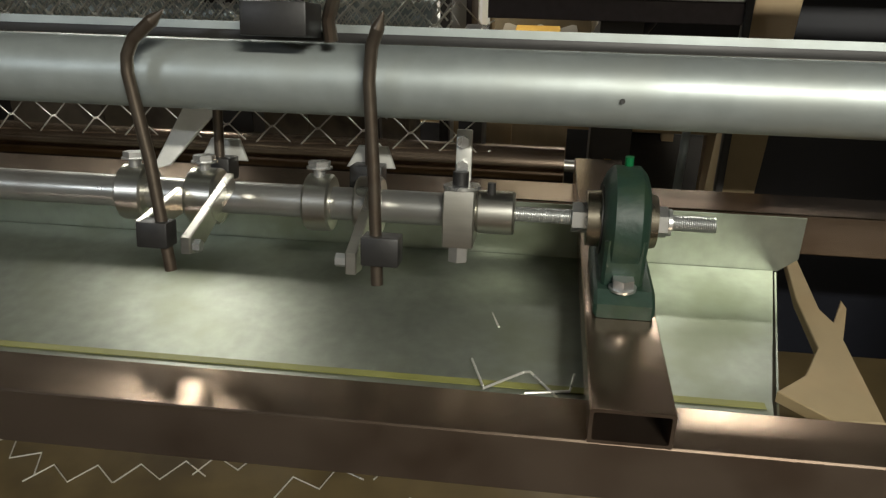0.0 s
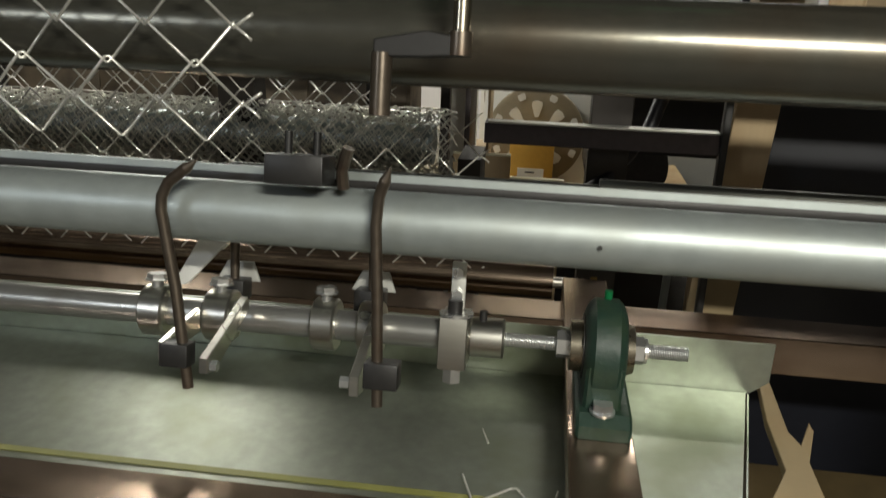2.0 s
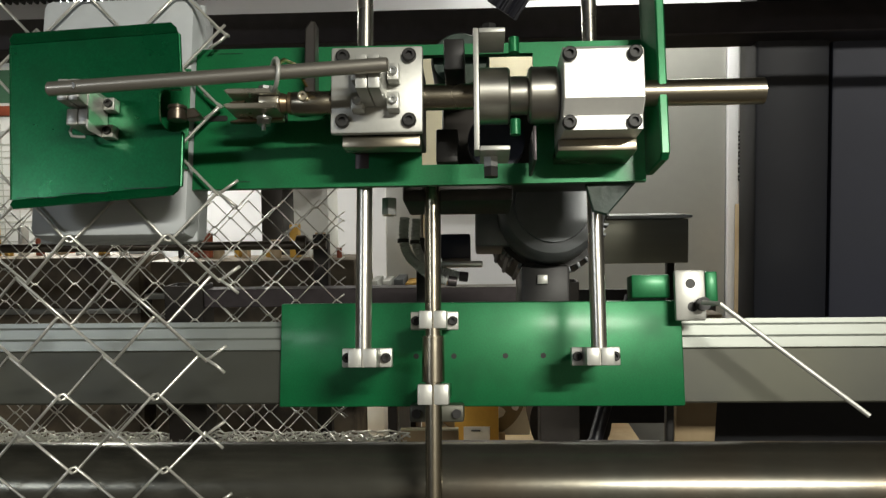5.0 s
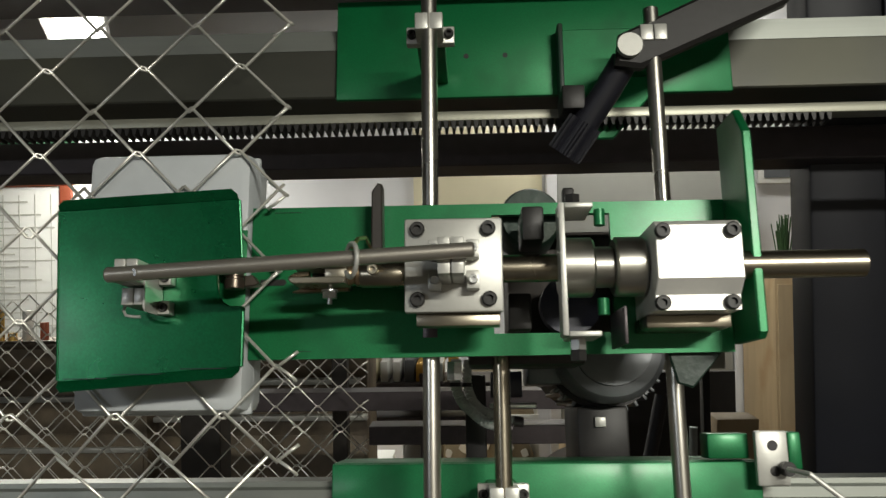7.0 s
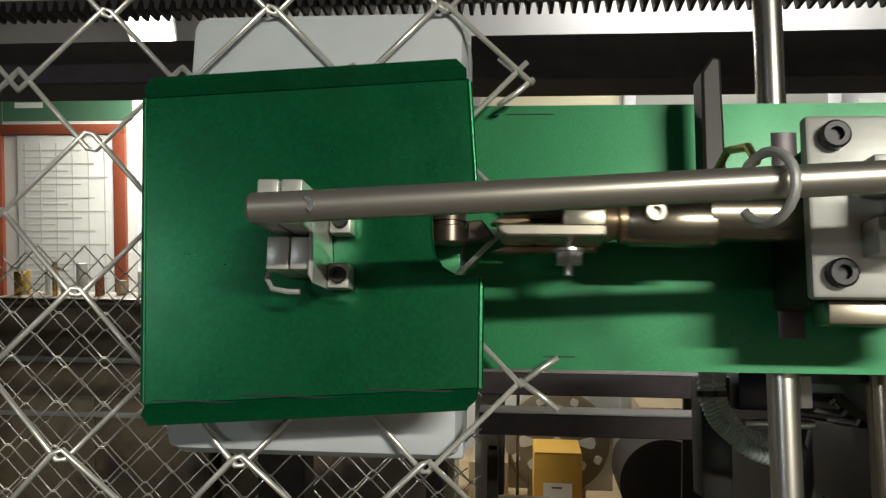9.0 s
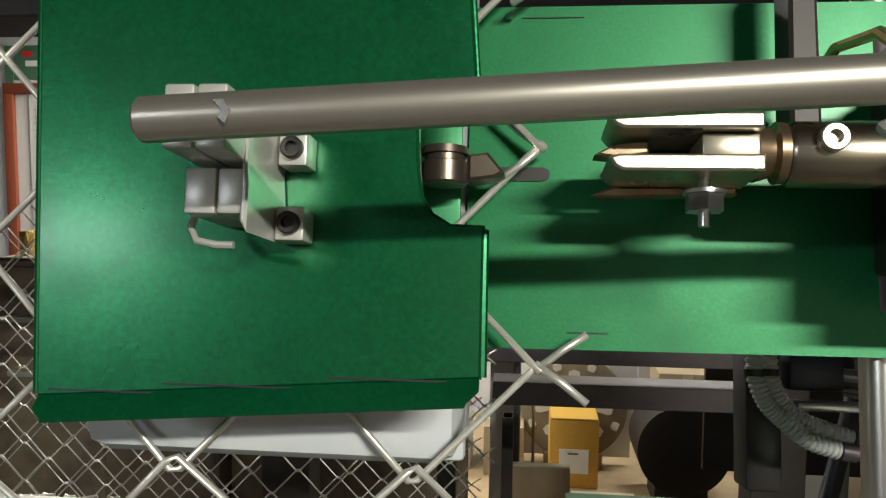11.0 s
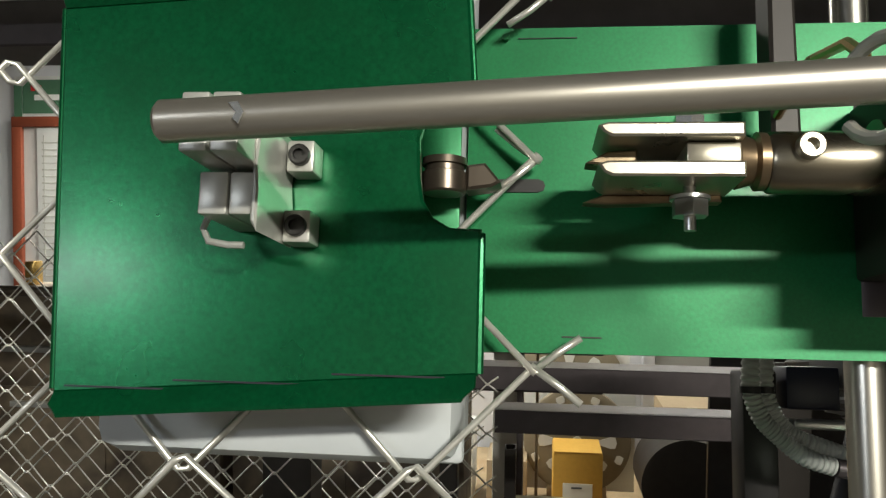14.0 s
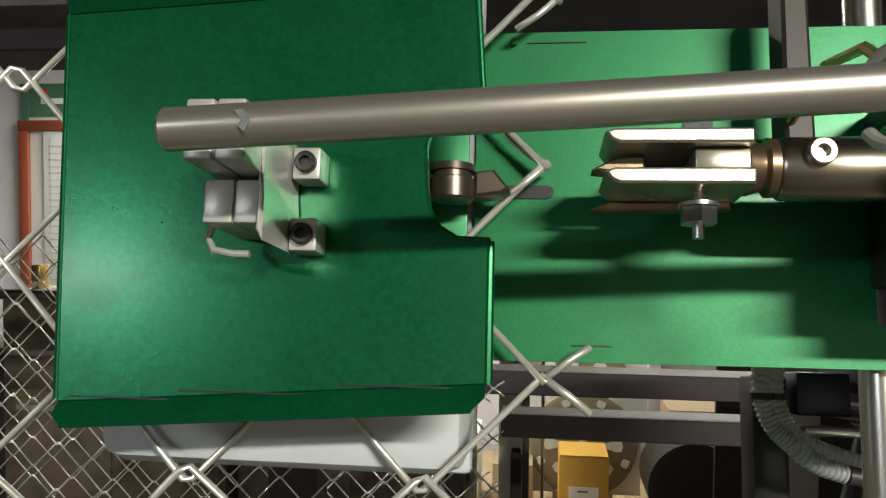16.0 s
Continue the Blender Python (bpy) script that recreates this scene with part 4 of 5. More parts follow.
def twisting_tool():
    t = thing("knuckling_tool", (-0.12, SH_Y, SH_Z), "steel twisting tool with bright jaws on a long shaft", "tool")
    part("shaft", cyl(B(), (-0.09, SH_Y, SH_Z), (0.198, SH_Y, SH_Z), 0.0088, 32), SHAFT, t, "turned steel shaft")
    part("sleeve", lathe(B(), (-0.117, SH_Y, SH_Z - 0.0025), (-0.0875, SH_Y, SH_Z - 0.0025), [(0, 0.0075), (0.001, 0.0082), (0.0285, 0.0084), (0.0295, 0.008)], 32), SHAFT, t)
    part("neck", lathe(B(), (-0.1255, SH_Y, SH_Z - 0.0022), (-0.1172, SH_Y, SH_Z - 0.0022), [(0, 0.006), (0.001, 0.0074), (0.0035, 0.0066), (0.005, 0.0062), (0.006, 0.0078), (0.0083, 0.0076)], 28), BRONZE, t, "worn bronze-brown neck")
    part("set_screw", lathe(B(), (-0.1085, SH_Y - 0.007, SH_Z - 0.0005), (-0.1085, SH_Y - 0.0102, SH_Z - 0.0005), [(0, 0.0034), (0.0038, 0.0034), (0.0042, 0.003), (0.0042, 0.0018), (0.0018, 0.0018)], 18), TOOL, t, "bright socket set screw")
    for z0, z1 in ((1.5955, 1.5992), (1.5852, 1.5892)):
        part("jaw", slab(B(), [(-0.1595, z0 + 0.001), (-0.1575, z0), (-0.125, z0), (-0.125, z1), (-0.1585, z1), (-0.161, z1 - 0.0008)], "y", 0.5065, 0.531, 0.0006), TOOL, t, "bright worn jaw")
    part("centre_block", box(B(), -0.1385, -0.125, 0.511, 0.528, 1.5895, 1.5952, 0.0005), TOOL, t)
    # Added black block darkens what shows between the jaws.
    part("jaw_backing", box(B(), -0.151, -0.1255, 0.5315, 0.542, 1.5853, 1.5992, 0.0008), BLACK, t, "black block added to darken the gap between the jaws")
    part("finger", slab(B(), [(-0.1635, 1.5915), (-0.158, 1.5945), (-0.15, 1.595), (-0.15, 1.5918), (-0.157, 1.5908)], "y", 0.518, 0.526, 0.0005), BRONZE, t, "pointed copper-brown finger")
    part("back_finger", slab(B(), [(-0.1635, 1.583), (-0.158, 1.5852), (-0.126, 1.5855), (-0.126, 1.5835), (-0.157, 1.5825)], "y", 0.529, 0.535, 0.0005), BRONZE, t)
    b = B()
    cyl(b, (-0.1365, 0.519, 1.5735), (-0.1365, 0.519, 1.604), 0.0016, 12)
    hexagon(b, (-0.1365, 0.519, 1.5772), (-0.1365, 0.519, 1.5815), 0.0048)
    cyl(b, (-0.1365, 0.519, 1.5816), (-0.1365, 0.519, 1.5826), 0.0052, 18)
    hexagon(b, (-0.1365, 0.519, 1.6012), (-0.1365, 0.519, 1.6042), 0.0042)
    part("cross_bolt", b, ZINC, t, "bright cross bolt and nut")
    for x0, x1 in ((0.0085, 0.030), (0.0425, 0.062)):
        w = x1 - x0
        part("collar", lathe(B(), (x0, SH_Y, SH_Z), (x1, SH_Y, SH_Z), [(0, 0.012), (0, 0.0175), (0.0015, 0.019), (w - 0.0015, 0.019), (w, 0.0175), (w, 0.012)], 40), COLLAR, t, "turned steel collar")
    part("spacer", cyl(B(), (0.0305, SH_Y, SH_Z), (0.042, SH_Y, SH_Z), 0.013, 32), COLLAR, t)
    return t


tool = twisting_tool()


# ---- motor, gear and cables behind the carriage ----
def drive():
    m = thing("electric_motor", (0.07, 0.82, 1.45), "grey finned electric motor hung behind the carriage", "motor")
    x, z = 0.08, 1.563
    part("end_bell", lathe(B(), (x, 0.755, z), (x, 0.81, z), [(0, 0.036), (0.003, 0.046), (0.012, 0.052), (0.055, 0.052)], 40), MOTOR, m, "round motor end bell")
    part("bell_ring", lathe(B(), (x, 0.752, z), (x, 0.757, z), [(0, 0.028), (0, 0.036), (0.005, 0.037), (0.005, 0.028)], 40), MOTOR, m)
    part("body", cyl(B(), (x, 0.811, z), (x, 0.98, z), 0.0575, 40), BLACK, m, "dark motor body")
    for i in range(24):
        a = 2 * math.pi * i / 24
        u, w = math.cos(a), math.sin(a)
        part("fin", cyl(B(), (x + 0.058 * u, 0.815, z + 0.058 * w), (x + 0.058 * u, 0.975, z + 0.058 * w), 0.0028, 4), MOTOR, m)
    for i in range(19):
        a = math.pi * (1.0 + i / 18)
        b = box(B(), 0.050, 0.0625, 0.812, 0.86, -0.0014, 0.0014, 0.0004)
        bmesh.ops.rotate(b, cent=(0, 0, 0), matrix=Matrix.Rotation(-a, 3, "Y"), verts=b.verts[:])
        bmesh.ops.translate(b, vec=(x, 0, z), verts=b.verts[:])
        part("rim_fin", b, MOTOR, m)
    part("terminal_box", box(B(), x - 0.075, x - 0.036, 0.80, 0.87, 1.53, 1.585, 0.003), MOTOR, m)
    part("gearbox", box(B(), x - 0.03, x + 0.018, 0.79, 0.90, 1.452, 1.509, 0.003), BLACK, m, "black gearbox")
    part("name_plate", box(B(), x - 0.014, x - 0.004, 0.786, 0.7895, 1.49, 1.499, 0.0005), ALU, m)
    part("hanger", box(B(), x - 0.02, x + 0.02, 0.70, 0.86, 1.60, 1.64, 0.004), SHADE, m)
    for off, r in ((0.0, 0.0049), (0.0105, 0.0045)):
        k = thing("conduit", (-0.06, 0.75, 1.54), "ribbed grey flexible cable conduit", "conduit", group="cable conduits")
        pts = []
        way = [(-0.062 + off, 0.75 + off, 1.552), (-0.063 + off, 0.75 + off, 1.53), (-0.058 + off, 0.75 + off, 1.515), (-0.0495 + off, 0.75 + off, 1.506), (-0.037 + off, 0.75 + off, 1.496 + off * 0.5), (-0.021 + off, 0.752 + off, 1.491 + off * 0.5)]
        bm = B()
        radii = []
        knots = [Vector(p) for p in way]
        knots = [knots[0] * 2 - knots[1]] + knots + [knots[-1] * 2 - knots[-2]]
        fine = []
        for i in range(1, len(knots) - 2):
            p0, p1, p2, p3 = knots[i - 1:i + 3]
            for q in range(6):
                u = q / 6
                fine.append(0.5 * (2 * p1 + (p2 - p0) * u + (2 * p0 - 5 * p1 + 4 * p2 - p3) * u * u + (3 * p1 - p0 - 3 * p2 + p3) * u ** 3))
        fine.append(knots[-2])
        for a, b in zip(fine, fine[1:]):
            a, b = Vector(a), Vector(b)
            n = max(1, round((b - a).length / 0.0027))
            for i in range(n):
                for q, g in ((0.0, 0.86), (0.18, 1.0), (0.55, 1.0), (0.75, 0.86)):
                    pts.append(a.lerp(b, (i + q) / n))
                    radii.append(r * g)
        part("hose", ribbed(bm, pts, radii), CONDUIT, k)
        part("tie", cyl(B(), (-0.0635 + off, 0.75 + off, 1.531), (-0.0635 + off, 0.75 + off, 1.5275), r * 1.12, 16), BLACK, k, "black cable tie")
        part("end_cap", cyl(B(), way[-1], Vector(way[-1]) + Vector((0.008, 0.001, -0.001)), 0.0048, 14), RAIL_DARK, k)
    solo("drag_chain", box(B(), -0.055, -0.035, 0.80, 0.83, 1.46, 1.54, 0.002), BLACK, (-0.045, 0.8, 1.46), "black cable chain under the carriage", "cable chain")
    b = thing("terminal_block", (-0.005, 0.8, 1.52), "blue and metal terminal block under the carriage", "terminal block")
    part("body", box(B(), -0.03, 0.0, 0.80, 0.83, 1.518, 1.543), BLUE_PART, b)
    part("plate", box(B(), -0.032, 0.012, 0.78, 0.799, 1.508, 1.513), ZINC, b)
    e = thing("switch_box", (0.27, 1.46, 1.42), "grey metal switch box on the far frame", "switch box", False)
    part("case", box(B(), 0.205, 0.35, 1.4, 1.52, 1.44, 1.512, 0.003), RACK, e)
    part("lid", box(B(), 0.2, 0.355, 1.396, 1.525, 1.513, 1.519, 0.002), GREY_BOX, e, "pale lid")
    part("stand", box(B(), 0.325, 0.337, 1.44, 1.46, 0.0, 1.4395), BLACK, e)
    cb = thing("black_cable", (0.2, 1.6, 0.9), "thick black cable hanging behind the machine", "cable", False)
    part("cable", sweep(B(), [(0.30, 1.62, 1.36), (0.27, 1.6, 1.24), (0.22, 1.55, 1.10), (0.15, 1.5, 1.02), (0.08, 1.45, 0.98), (0.0, 1.5, 0.93)], 0.013, 12), RUBBER, cb)


drive()


# ---- wire fabric ----
PH, PV, WR = 0.071, 0.064, 0.00115
EDGE_X = -0.176


def picket(first, count):
    """One zigzag wire from the right edge to the left; first: whether its right end is the low node."""
    bm = B()
    pts = []
    for j in range(count):
        low = (j % 2 == 0) == first
        x = EDGE_X - j * PH / 2
        z = -0.0013 if low else PV / 2 + 0.0013
        y = 0.0013 * (1 if (j % 2) else -1)
        dx = 0.0010
        pts += [(x + dx, y, z), (x - dx, -y, z)] if j else [(x, y, z)]
    sweep(bm, pts, WR, 6)
    me = bpy.data.meshes.new("wire_picket")
    bm.to_mesh(me)
    bm.free()
    me.materials.append(WIRE)
    me.shade_smooth()
    return me


def wire_end():
    bm = sweep(B(), [(-0.001, 0, 0), (0.008, 0.0006, 0.0003), (0.0165, 0.0, 0.0)], WR, 8)
    me = bpy.data.meshes.new("wire_end")
    bm.to_mesh(me)
    bm.free()
    me.materials.append(WIRE)
    me.shade_smooth()
    return me


TOOL_ROW = (0, 0.5485, 1.6005)
PICK_A, PICK_B, END = picket(True, 40), picket(False, 40), wire_end()


def track(s):
    """Where the front mesh runs, by the length along it from the tool: offset in x, y and z, and its slope."""
    if s < -0.1:
        down = (-0.1 - s) * 0.88
        return max(-0.022, -0.3 * max(0, down - 0.03)), 0.4 * down, -0.1 - down, -0.4
    k = min(1.0, max(0.0, (s - 0.02) / 0.03))
    return 0.003 * k, 0.0, s - 0.0105 * k, 0.0


def picket_pose(s, odd):
    x, y, z, slope = track(s)
    return pose(x, y + 0.0004 * odd, z, -math.degrees(math.atan(slope)), 0, 0)


def tip_pose(s, side, angle):
    x, y, z, slope = track(s)
    return pose(EDGE_X + x, y + 0.001 * side, z, 0, angle * side, 0)


def fence(name, label, home, rows_up, rows_down, front=False):
    """Interlinked pickets above and below the row at the origin. Returns the thing, its pickets and its ends by row."""
    f = new(name)
    f.empty_display_size = 0.02
    f.matrix_world = home
    tagged(f, label, "wire mesh")
    pickets, tips = {}, {}
    for k in range(-rows_down, rows_up):
        w = new("wire_picket", PICK_A if k % 2 == 0 else PICK_B)
        w.parent = f
        s = k * PV / 2
        w.matrix_local = picket_pose(s - 2 * PV, k % 2) if front else pose(0, 0.0004 * (k % 2), s)
        pickets[k] = w
        if k % 2 == 0:
            for side in (1, -1):
                e = new("wire_end", END)
                e.parent = f
                e.matrix_local = tip_pose(s - 2 * PV, side, -36) if front else pose(EDGE_X, 0.001 * side, s, 0, -36 * side, 0)
                tips.setdefault(k // 2, []).append((e, side))
    return f, pickets, tips


FENCE_HOME = LEANING @ Matrix.Translation(TOOL_ROW)
front_fence, front_pickets, front_tips = fence("chain_link_mesh", "bright galvanised chain link mesh rising through the machine", FENCE_HOME, 16, 9, True)
REAR_HOME = pose(-0.06, 1.42, 1.06, -5, 0, 0)
rear_fence = fence("chain_link_mesh", "galvanised chain link mesh running down to the roll behind", REAR_HOME, 16, 4)
back_fence = fence("chain_link_mesh", "second layer of galvanised chain link mesh behind the first", pose(-0.09, 1.63, 1.07, -2, 0, 0), 15, 2)
low_fence = fence("chain_link_mesh", "slack galvanised chain link mesh behind the pipe", pose(0.12, 1.27, 1.10, 4, 0, 0), 2, 7)


def mesh_roll():
    r = thing("mesh_roll", (-0.8, 1.52, 0.98), "thick roll of galvanised chain link mesh", "mesh roll", False)
    rnd = random.Random(3)
    for layer, rad in enumerate((0.064, 0.058, 0.051, 0.044)):
        bm = B()
        n = 14
        for i in range(n):
            a0 = 2 * math.pi * (i + 0.3 * layer) / n
            pts = []
            for j in range(52):
                a = a0 + (math.pi / n if j % 2 else -math.pi / n) * 1.05
                rr = rad + rnd.uniform(-0.003, 0.003)
                pts.append((-0.125 - 0.02 * layer - j * 0.0178 + rnd.uniform(-0.002, 0.002), 1.52 + rr * math.cos(a), 1.06 + rr * math.sin(a)))
            sweep(bm, pts, 0.0018, 5)
        tagged(part("wire_layer", bm, WIRE, r), kind="stuff")
    part("core", cyl(B(), (-1.3, 1.52, 1.06), (-0.16, 1.52, 1.06), 0.036, 24), GALV, r, "dull core tube")
    part("bearer", box(B(), -0.11, -0.07, 1.46, 1.58, 0.0, 1.05), SHADE, r, "dark upright bearer")
    part("bearer", box(B(), -1.34, -1.305, 1.46, 1.58, 0.0, 1.15), SHADE, r)


mesh_roll()


# ---- distance ----
def distance():
    # end column of the machine
    c = thing("end_column", (0.65, 1.2, 0), "dark navy enamelled machine column standing on the floor", "column", False)
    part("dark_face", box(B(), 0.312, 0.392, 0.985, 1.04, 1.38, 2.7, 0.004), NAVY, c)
    # The lighter colour here stands for light falling on this face.
    part("light_face", box(B(), 0.396, 0.95, 0.99, 1.04, 1.38, 2.7, 0.004), NAVY_LIT, c, "column face coloured lighter as the lit side")
    part("lower_panel", box(B(), 0.43, 0.95, 1.60, 1.62, 0.0, 1.25, 0.003), NAVY, c, "dark lower panel")
    part("foot", box(B(), 0.87, 0.95, 0.99, 1.04, 0.0, 1.3795, 0.004), NAVY, c)
    w = thing("wooden_post", (0.38, 1.55, 0), "raw timber post, pieced together, standing on the floor", "post", False)
    for z0, z1, m in ((0.0, 0.955, PLY), (0.958, 1.34, WOOD)):
        b = B()
        box(b, 0.0, 0.072, 1.50, 1.56, z0, z1, 0.003)
        for v in b.verts:
            v.co.x += 0.288 + 0.057 * v.co.z
        part("timber", b, m, w)
    # rear frame with dark rails
    f = thing("rear_frame", (0, 2.4, 0), "dark steel rear frame with rails on posts", "frame", False)
    for z0, z1, y, x0, x1 in ((1.083, 1.117, 1.45, -0.065, 0.325), (1.360, 1.3925, 1.5, -0.486, 0.115), (1.3007, 1.3327, 1.5, -0.229, 0.115)):
        part("rail", square_tube(B(), x0, x1, y, y + 0.05, z0, z1), RAIL_DARK, f)
    part("pale_strip", box(B(), -0.06, 0.325, 1.45, 1.475, 1.1174, 1.121, 0.0008), ALU, f, "pale strip on the rail")
    part("brace", square_tube(B(), -0.24, -0.215, 2.2, 2.24, 0, 1.07, 0.002, "z"), SHADE, f)
    for x, y, h in ((0.15, 1.525, 1.40), (-0.522, 1.525, 1.40), (0.85, 2.36, 1.1)):
        part("post", square_tube(B(), x - 0.035, x + 0.035, y - 0.03, y + 0.03, 0, h, 0.003, "z"), SHADE, f)
    part("panel", box(B(), 0.27, 0.72, 2.5, 2.52, 0.86, 1.27), SHADE, f, "dark brown panel")
    part("strut", cyl(B(), (0.52, 2.26, 0.55), (0.53, 2.26, 1.16), 0.011, 12), GALV, f)
    part("strut", cyl(B(), (0.36, 2.0, 0.45), (0.37, 2.0, 0.86), 0.01, 12), GALV, f)
    # slotted wheels in front of white sheets
    for x, y, z, rad, foot, lab in ((0.002, 3.68, 0.672, 0.218, 0.4205, "brown pressed wheel with pale radial slots on the low table"), (-0.01, 4.25, 0.768, 0.27, 0.4205, "larger brown pressed wheel with pale radial slots near the wall")):
        s = thing("slotted_wheel", (x, y, foot), lab, "wheel", False, "slotted wheels")
        part("disc", lathe(B(), (x, y, z), (x, y + 0.05, z), [(0, rad - 0.013), (0.006, rad), (0.044, rad), (0.05, rad - 0.013)], 48), SPOOL, s)
        for i in range(8):
            a = 2 * math.pi * i / 8
            u, v = math.cos(a), math.sin(a)
            b = B()
            k = rad / 0.218
            slab(b, [(x + (u * r0 - v * q) * k, z + (v * r0 + u * q) * k) for r0, q in ((0.085, -0.008), (0.135, -0.024), (0.153, -0.022), (0.16, 0.0), (0.153, 0.022), (0.135, 0.024), (0.085, 0.008))], "y", y - 0.004, y - 0.0005, 0)
            part("slot", b, PAPER, s, "pale slot")
            u, v = math.cos(a + math.pi / 8), math.sin(a + math.pi / 8)
            b = B()
            slab(b, [(x + (u * r0 - v * q) * k, z + (v * r0 + u * q) * k) for r0, q in ((0.168, -0.012), (0.18, -0.018), (0.196, -0.016), (0.198, 0.0), (0.196, 0.016), (0.18, 0.018), (0.168, 0.012))], "y", y - 0.004, y - 0.0005, 0)
            part("rim_slot", b, PAPER, s, "pale slot")
        part("hub", cyl(B(), (x, y - 0.006, z), (x, y - 0.0005, z), 0.022, 24), PAPER, s)
        part("backing_sheet", box(B(), x - rad - 0.02, x + rad + 0.02, y + 0.052, y + 0.06, z - rad, z + rad + 0.01, 0.001), PAPER, s, "white square sheet behind the wheel")
        part("cradle", box(B(), x - 0.12, x + 0.12, y - 0.02, y + 0.07, foot, z - rad + 0.03), CARD, s)
    d = thing("dark_drum", (0.375, 3.4, 0.42), "dark brown round drum lying in a cradle on the table", "drum", False)
    part("drum", lathe(B(), (0.375, 3.28, 0.64), (0.375, 3.55, 0.64), [(0, 0.14), (0.006, 0.165), (0.26, 0.165), (0.27, 0.14)], 40), SHADE, d)
    part("cradle", box(B(), 0.28, 0.47, 3.32, 3.5, 0.4205, 0.51), SHADE, d)
    # crates and boxes
    y = thing("yellow_box", (0.0, 3.5, 0.4), "yellow cardboard box with a white label on a table", "box", False)
    part("carton", box(B(), -0.10, 0.088, 3.452, 3.64, 0.421, 0.69, 0.004), YELLOW_BOX, y)
    part("flap", box(B(), -0.097, 0.085, 3.451, 3.64, 0.6905, 0.696, 0.002), YELLOW_BOX, y)
    part("label", box(B(), -0.062, 0.05, 3.448, 3.4515, 0.48, 0.575, 0), PAPER, y, "white label")
    part("print", box(B(), -0.03, 0.01, 3.446, 3.4476, 0.555, 0.562, 0), INK, y)
    t = thing("work_table", (0, 3.6, 0), "low pale wooden work table", "table", False)
    part("tabletop", box(B(), -1.3, 0.75, 3.2, 4.4, 0.38, 0.42, 0.004), WOOD, t)
    for tx in (-1.25, 0.7):
        for ty in (3.25, 4.35):
            part("leg", box(B(), tx - 0.03, tx + 0.03, ty - 0.03, ty + 0.03, 0, 0.3795), WOOD, t)
    for x0, x1, y0, z0, z1, m, l in ((-0.36, -0.2, 3.55, 0.421, 0.62, CARD, "brown cardboard box on the table"), (0.36, 0.6, 3.8, 0.421, 0.80, CARD, "tall brown cardboard box on the table"),
                                     (-0.75, -0.42, 3.6, 0.421, 0.72, PAPER, "white carton on the table"), (-1.15, -0.85, 3.5, 0.421, 0.60, CARD, "brown cardboard box on the table")):
        b = thing("carton", ((x0 + x1) / 2, y0, z0), l, "box", False, "boxes on the table")
        part("body", box(B(), x0, x1, y0, y0 + 0.25, z0, z1, 0.004), m, b)
        part("tape", box(B(), (x0 + x1) / 2 - 0.02, (x0 + x1) / 2 + 0.02, y0 - 0.0012, y0 - 0.0002, z0 + (z1 - z0) * 0.6, z1, 0), CREAM, b)
    for x0, x1, yy, z1 in ((-0.25, -0.06, 2.63, 0.80), (-0.06, 0.115, 2.60, 0.735)):
        b = thing("pale_board", ((x0 + x1) / 2, yy, 0), "pale wooden board standing upright on the floor", "board", False, "pale boards")
        part("sheet", box(B(), x0, x1 - 0.002, yy, yy + 0.02, 0.0, z1, 0.002), WOOD, b)
        part("edge_strip", box(B(), x0, x1 - 0.002, yy - 0.004, yy + 0.02, z1 + 0.0005, z1 + 0.006, 0.001), CREAM, b)
    # shelf with binders
    sh = thing("shelf_unit", (-0.25, 2.75, 0), "dark shelf unit holding binders", "shelf", False)
    for z in (1.10, 1.212):
        part("shelf_board", box(B(), -0.62, 0.02, 2.72, 2.95, z - 0.016, z, 0.002), RAIL_DARK, sh)
    for x in (-0.64, -0.225):
        part("upright", box(B(), x, x + 0.018, 2.72, 2.95, 0, 1.24), RAIL_DARK, sh)
    rnd = random.Random(8)
    x = -0.60
    for i in range(12):
        wd = rnd.uniform(0.022, 0.042)
        m = rnd.choice((PAPER, PAPER, BLACK, CREAM, YELLOW_BOX, INK))
        solo("binder", box(B(), x, x + wd, 2.74, 2.92, 1.2125, 1.2125 + rnd.uniform(0.055, 0.085), 0.002), m, (x, 2.74, 1.2125), "upright binder on the dark shelf", "binder", False, "binders on the shelf")
        x += wd + rnd.uniform(0.002, 0.02)
    # poster stand at the far wall
    p = thing("framed_chart", (-2.6, 4.46, 1.15), "printed chart in a red-brown wooden frame on the wall", "chart", False)
    part("sheet", box(B(), -2.86, -2.32, 4.45, 4.462, 1.15, 2.04, 0.001), PAPER, p, "pale sheet with a printed grid")
    for a, b, c0, d0 in ((-3.0, -2.25, 2.045, 2.10), (-3.0, -2.25, 1.10, 1.148), (-2.316, -2.25, 1.1485, 2.0445), (-3.0, -2.944, 1.1485, 2.0445)):
        part("frame", box(B(), a, b, 4.438, 4.4655, c0, d0, 0.003), REDWOOD, p)
    for i in range(22):
        z = 1.20 + i * 0.036
        part("text_bar", box(B(), -2.83, -2.83 + 0.18 + 0.3 * ((i * 7) % 5) / 4, 4.4475, 4.4498, z, z + 0.005 + 0.003 * (i % 2), 0), PRINT, p)
    for i in range(6):
        part("grid_line", box(B(), -2.82 + i * 0.09, -2.816 + i * 0.09, 4.4465, 4.4474, 1.18, 2.0, 0), PRINT, p)
    q = thing("wall_poster", (-2.5, 4.45, 2.1), "green-headed poster on the far wall", "poster", False)
    part("sheet", box(B(), -3.0, -2.2, 4.47, 4.4985, 1.0, 2.32, 0.001), PAPER, q)
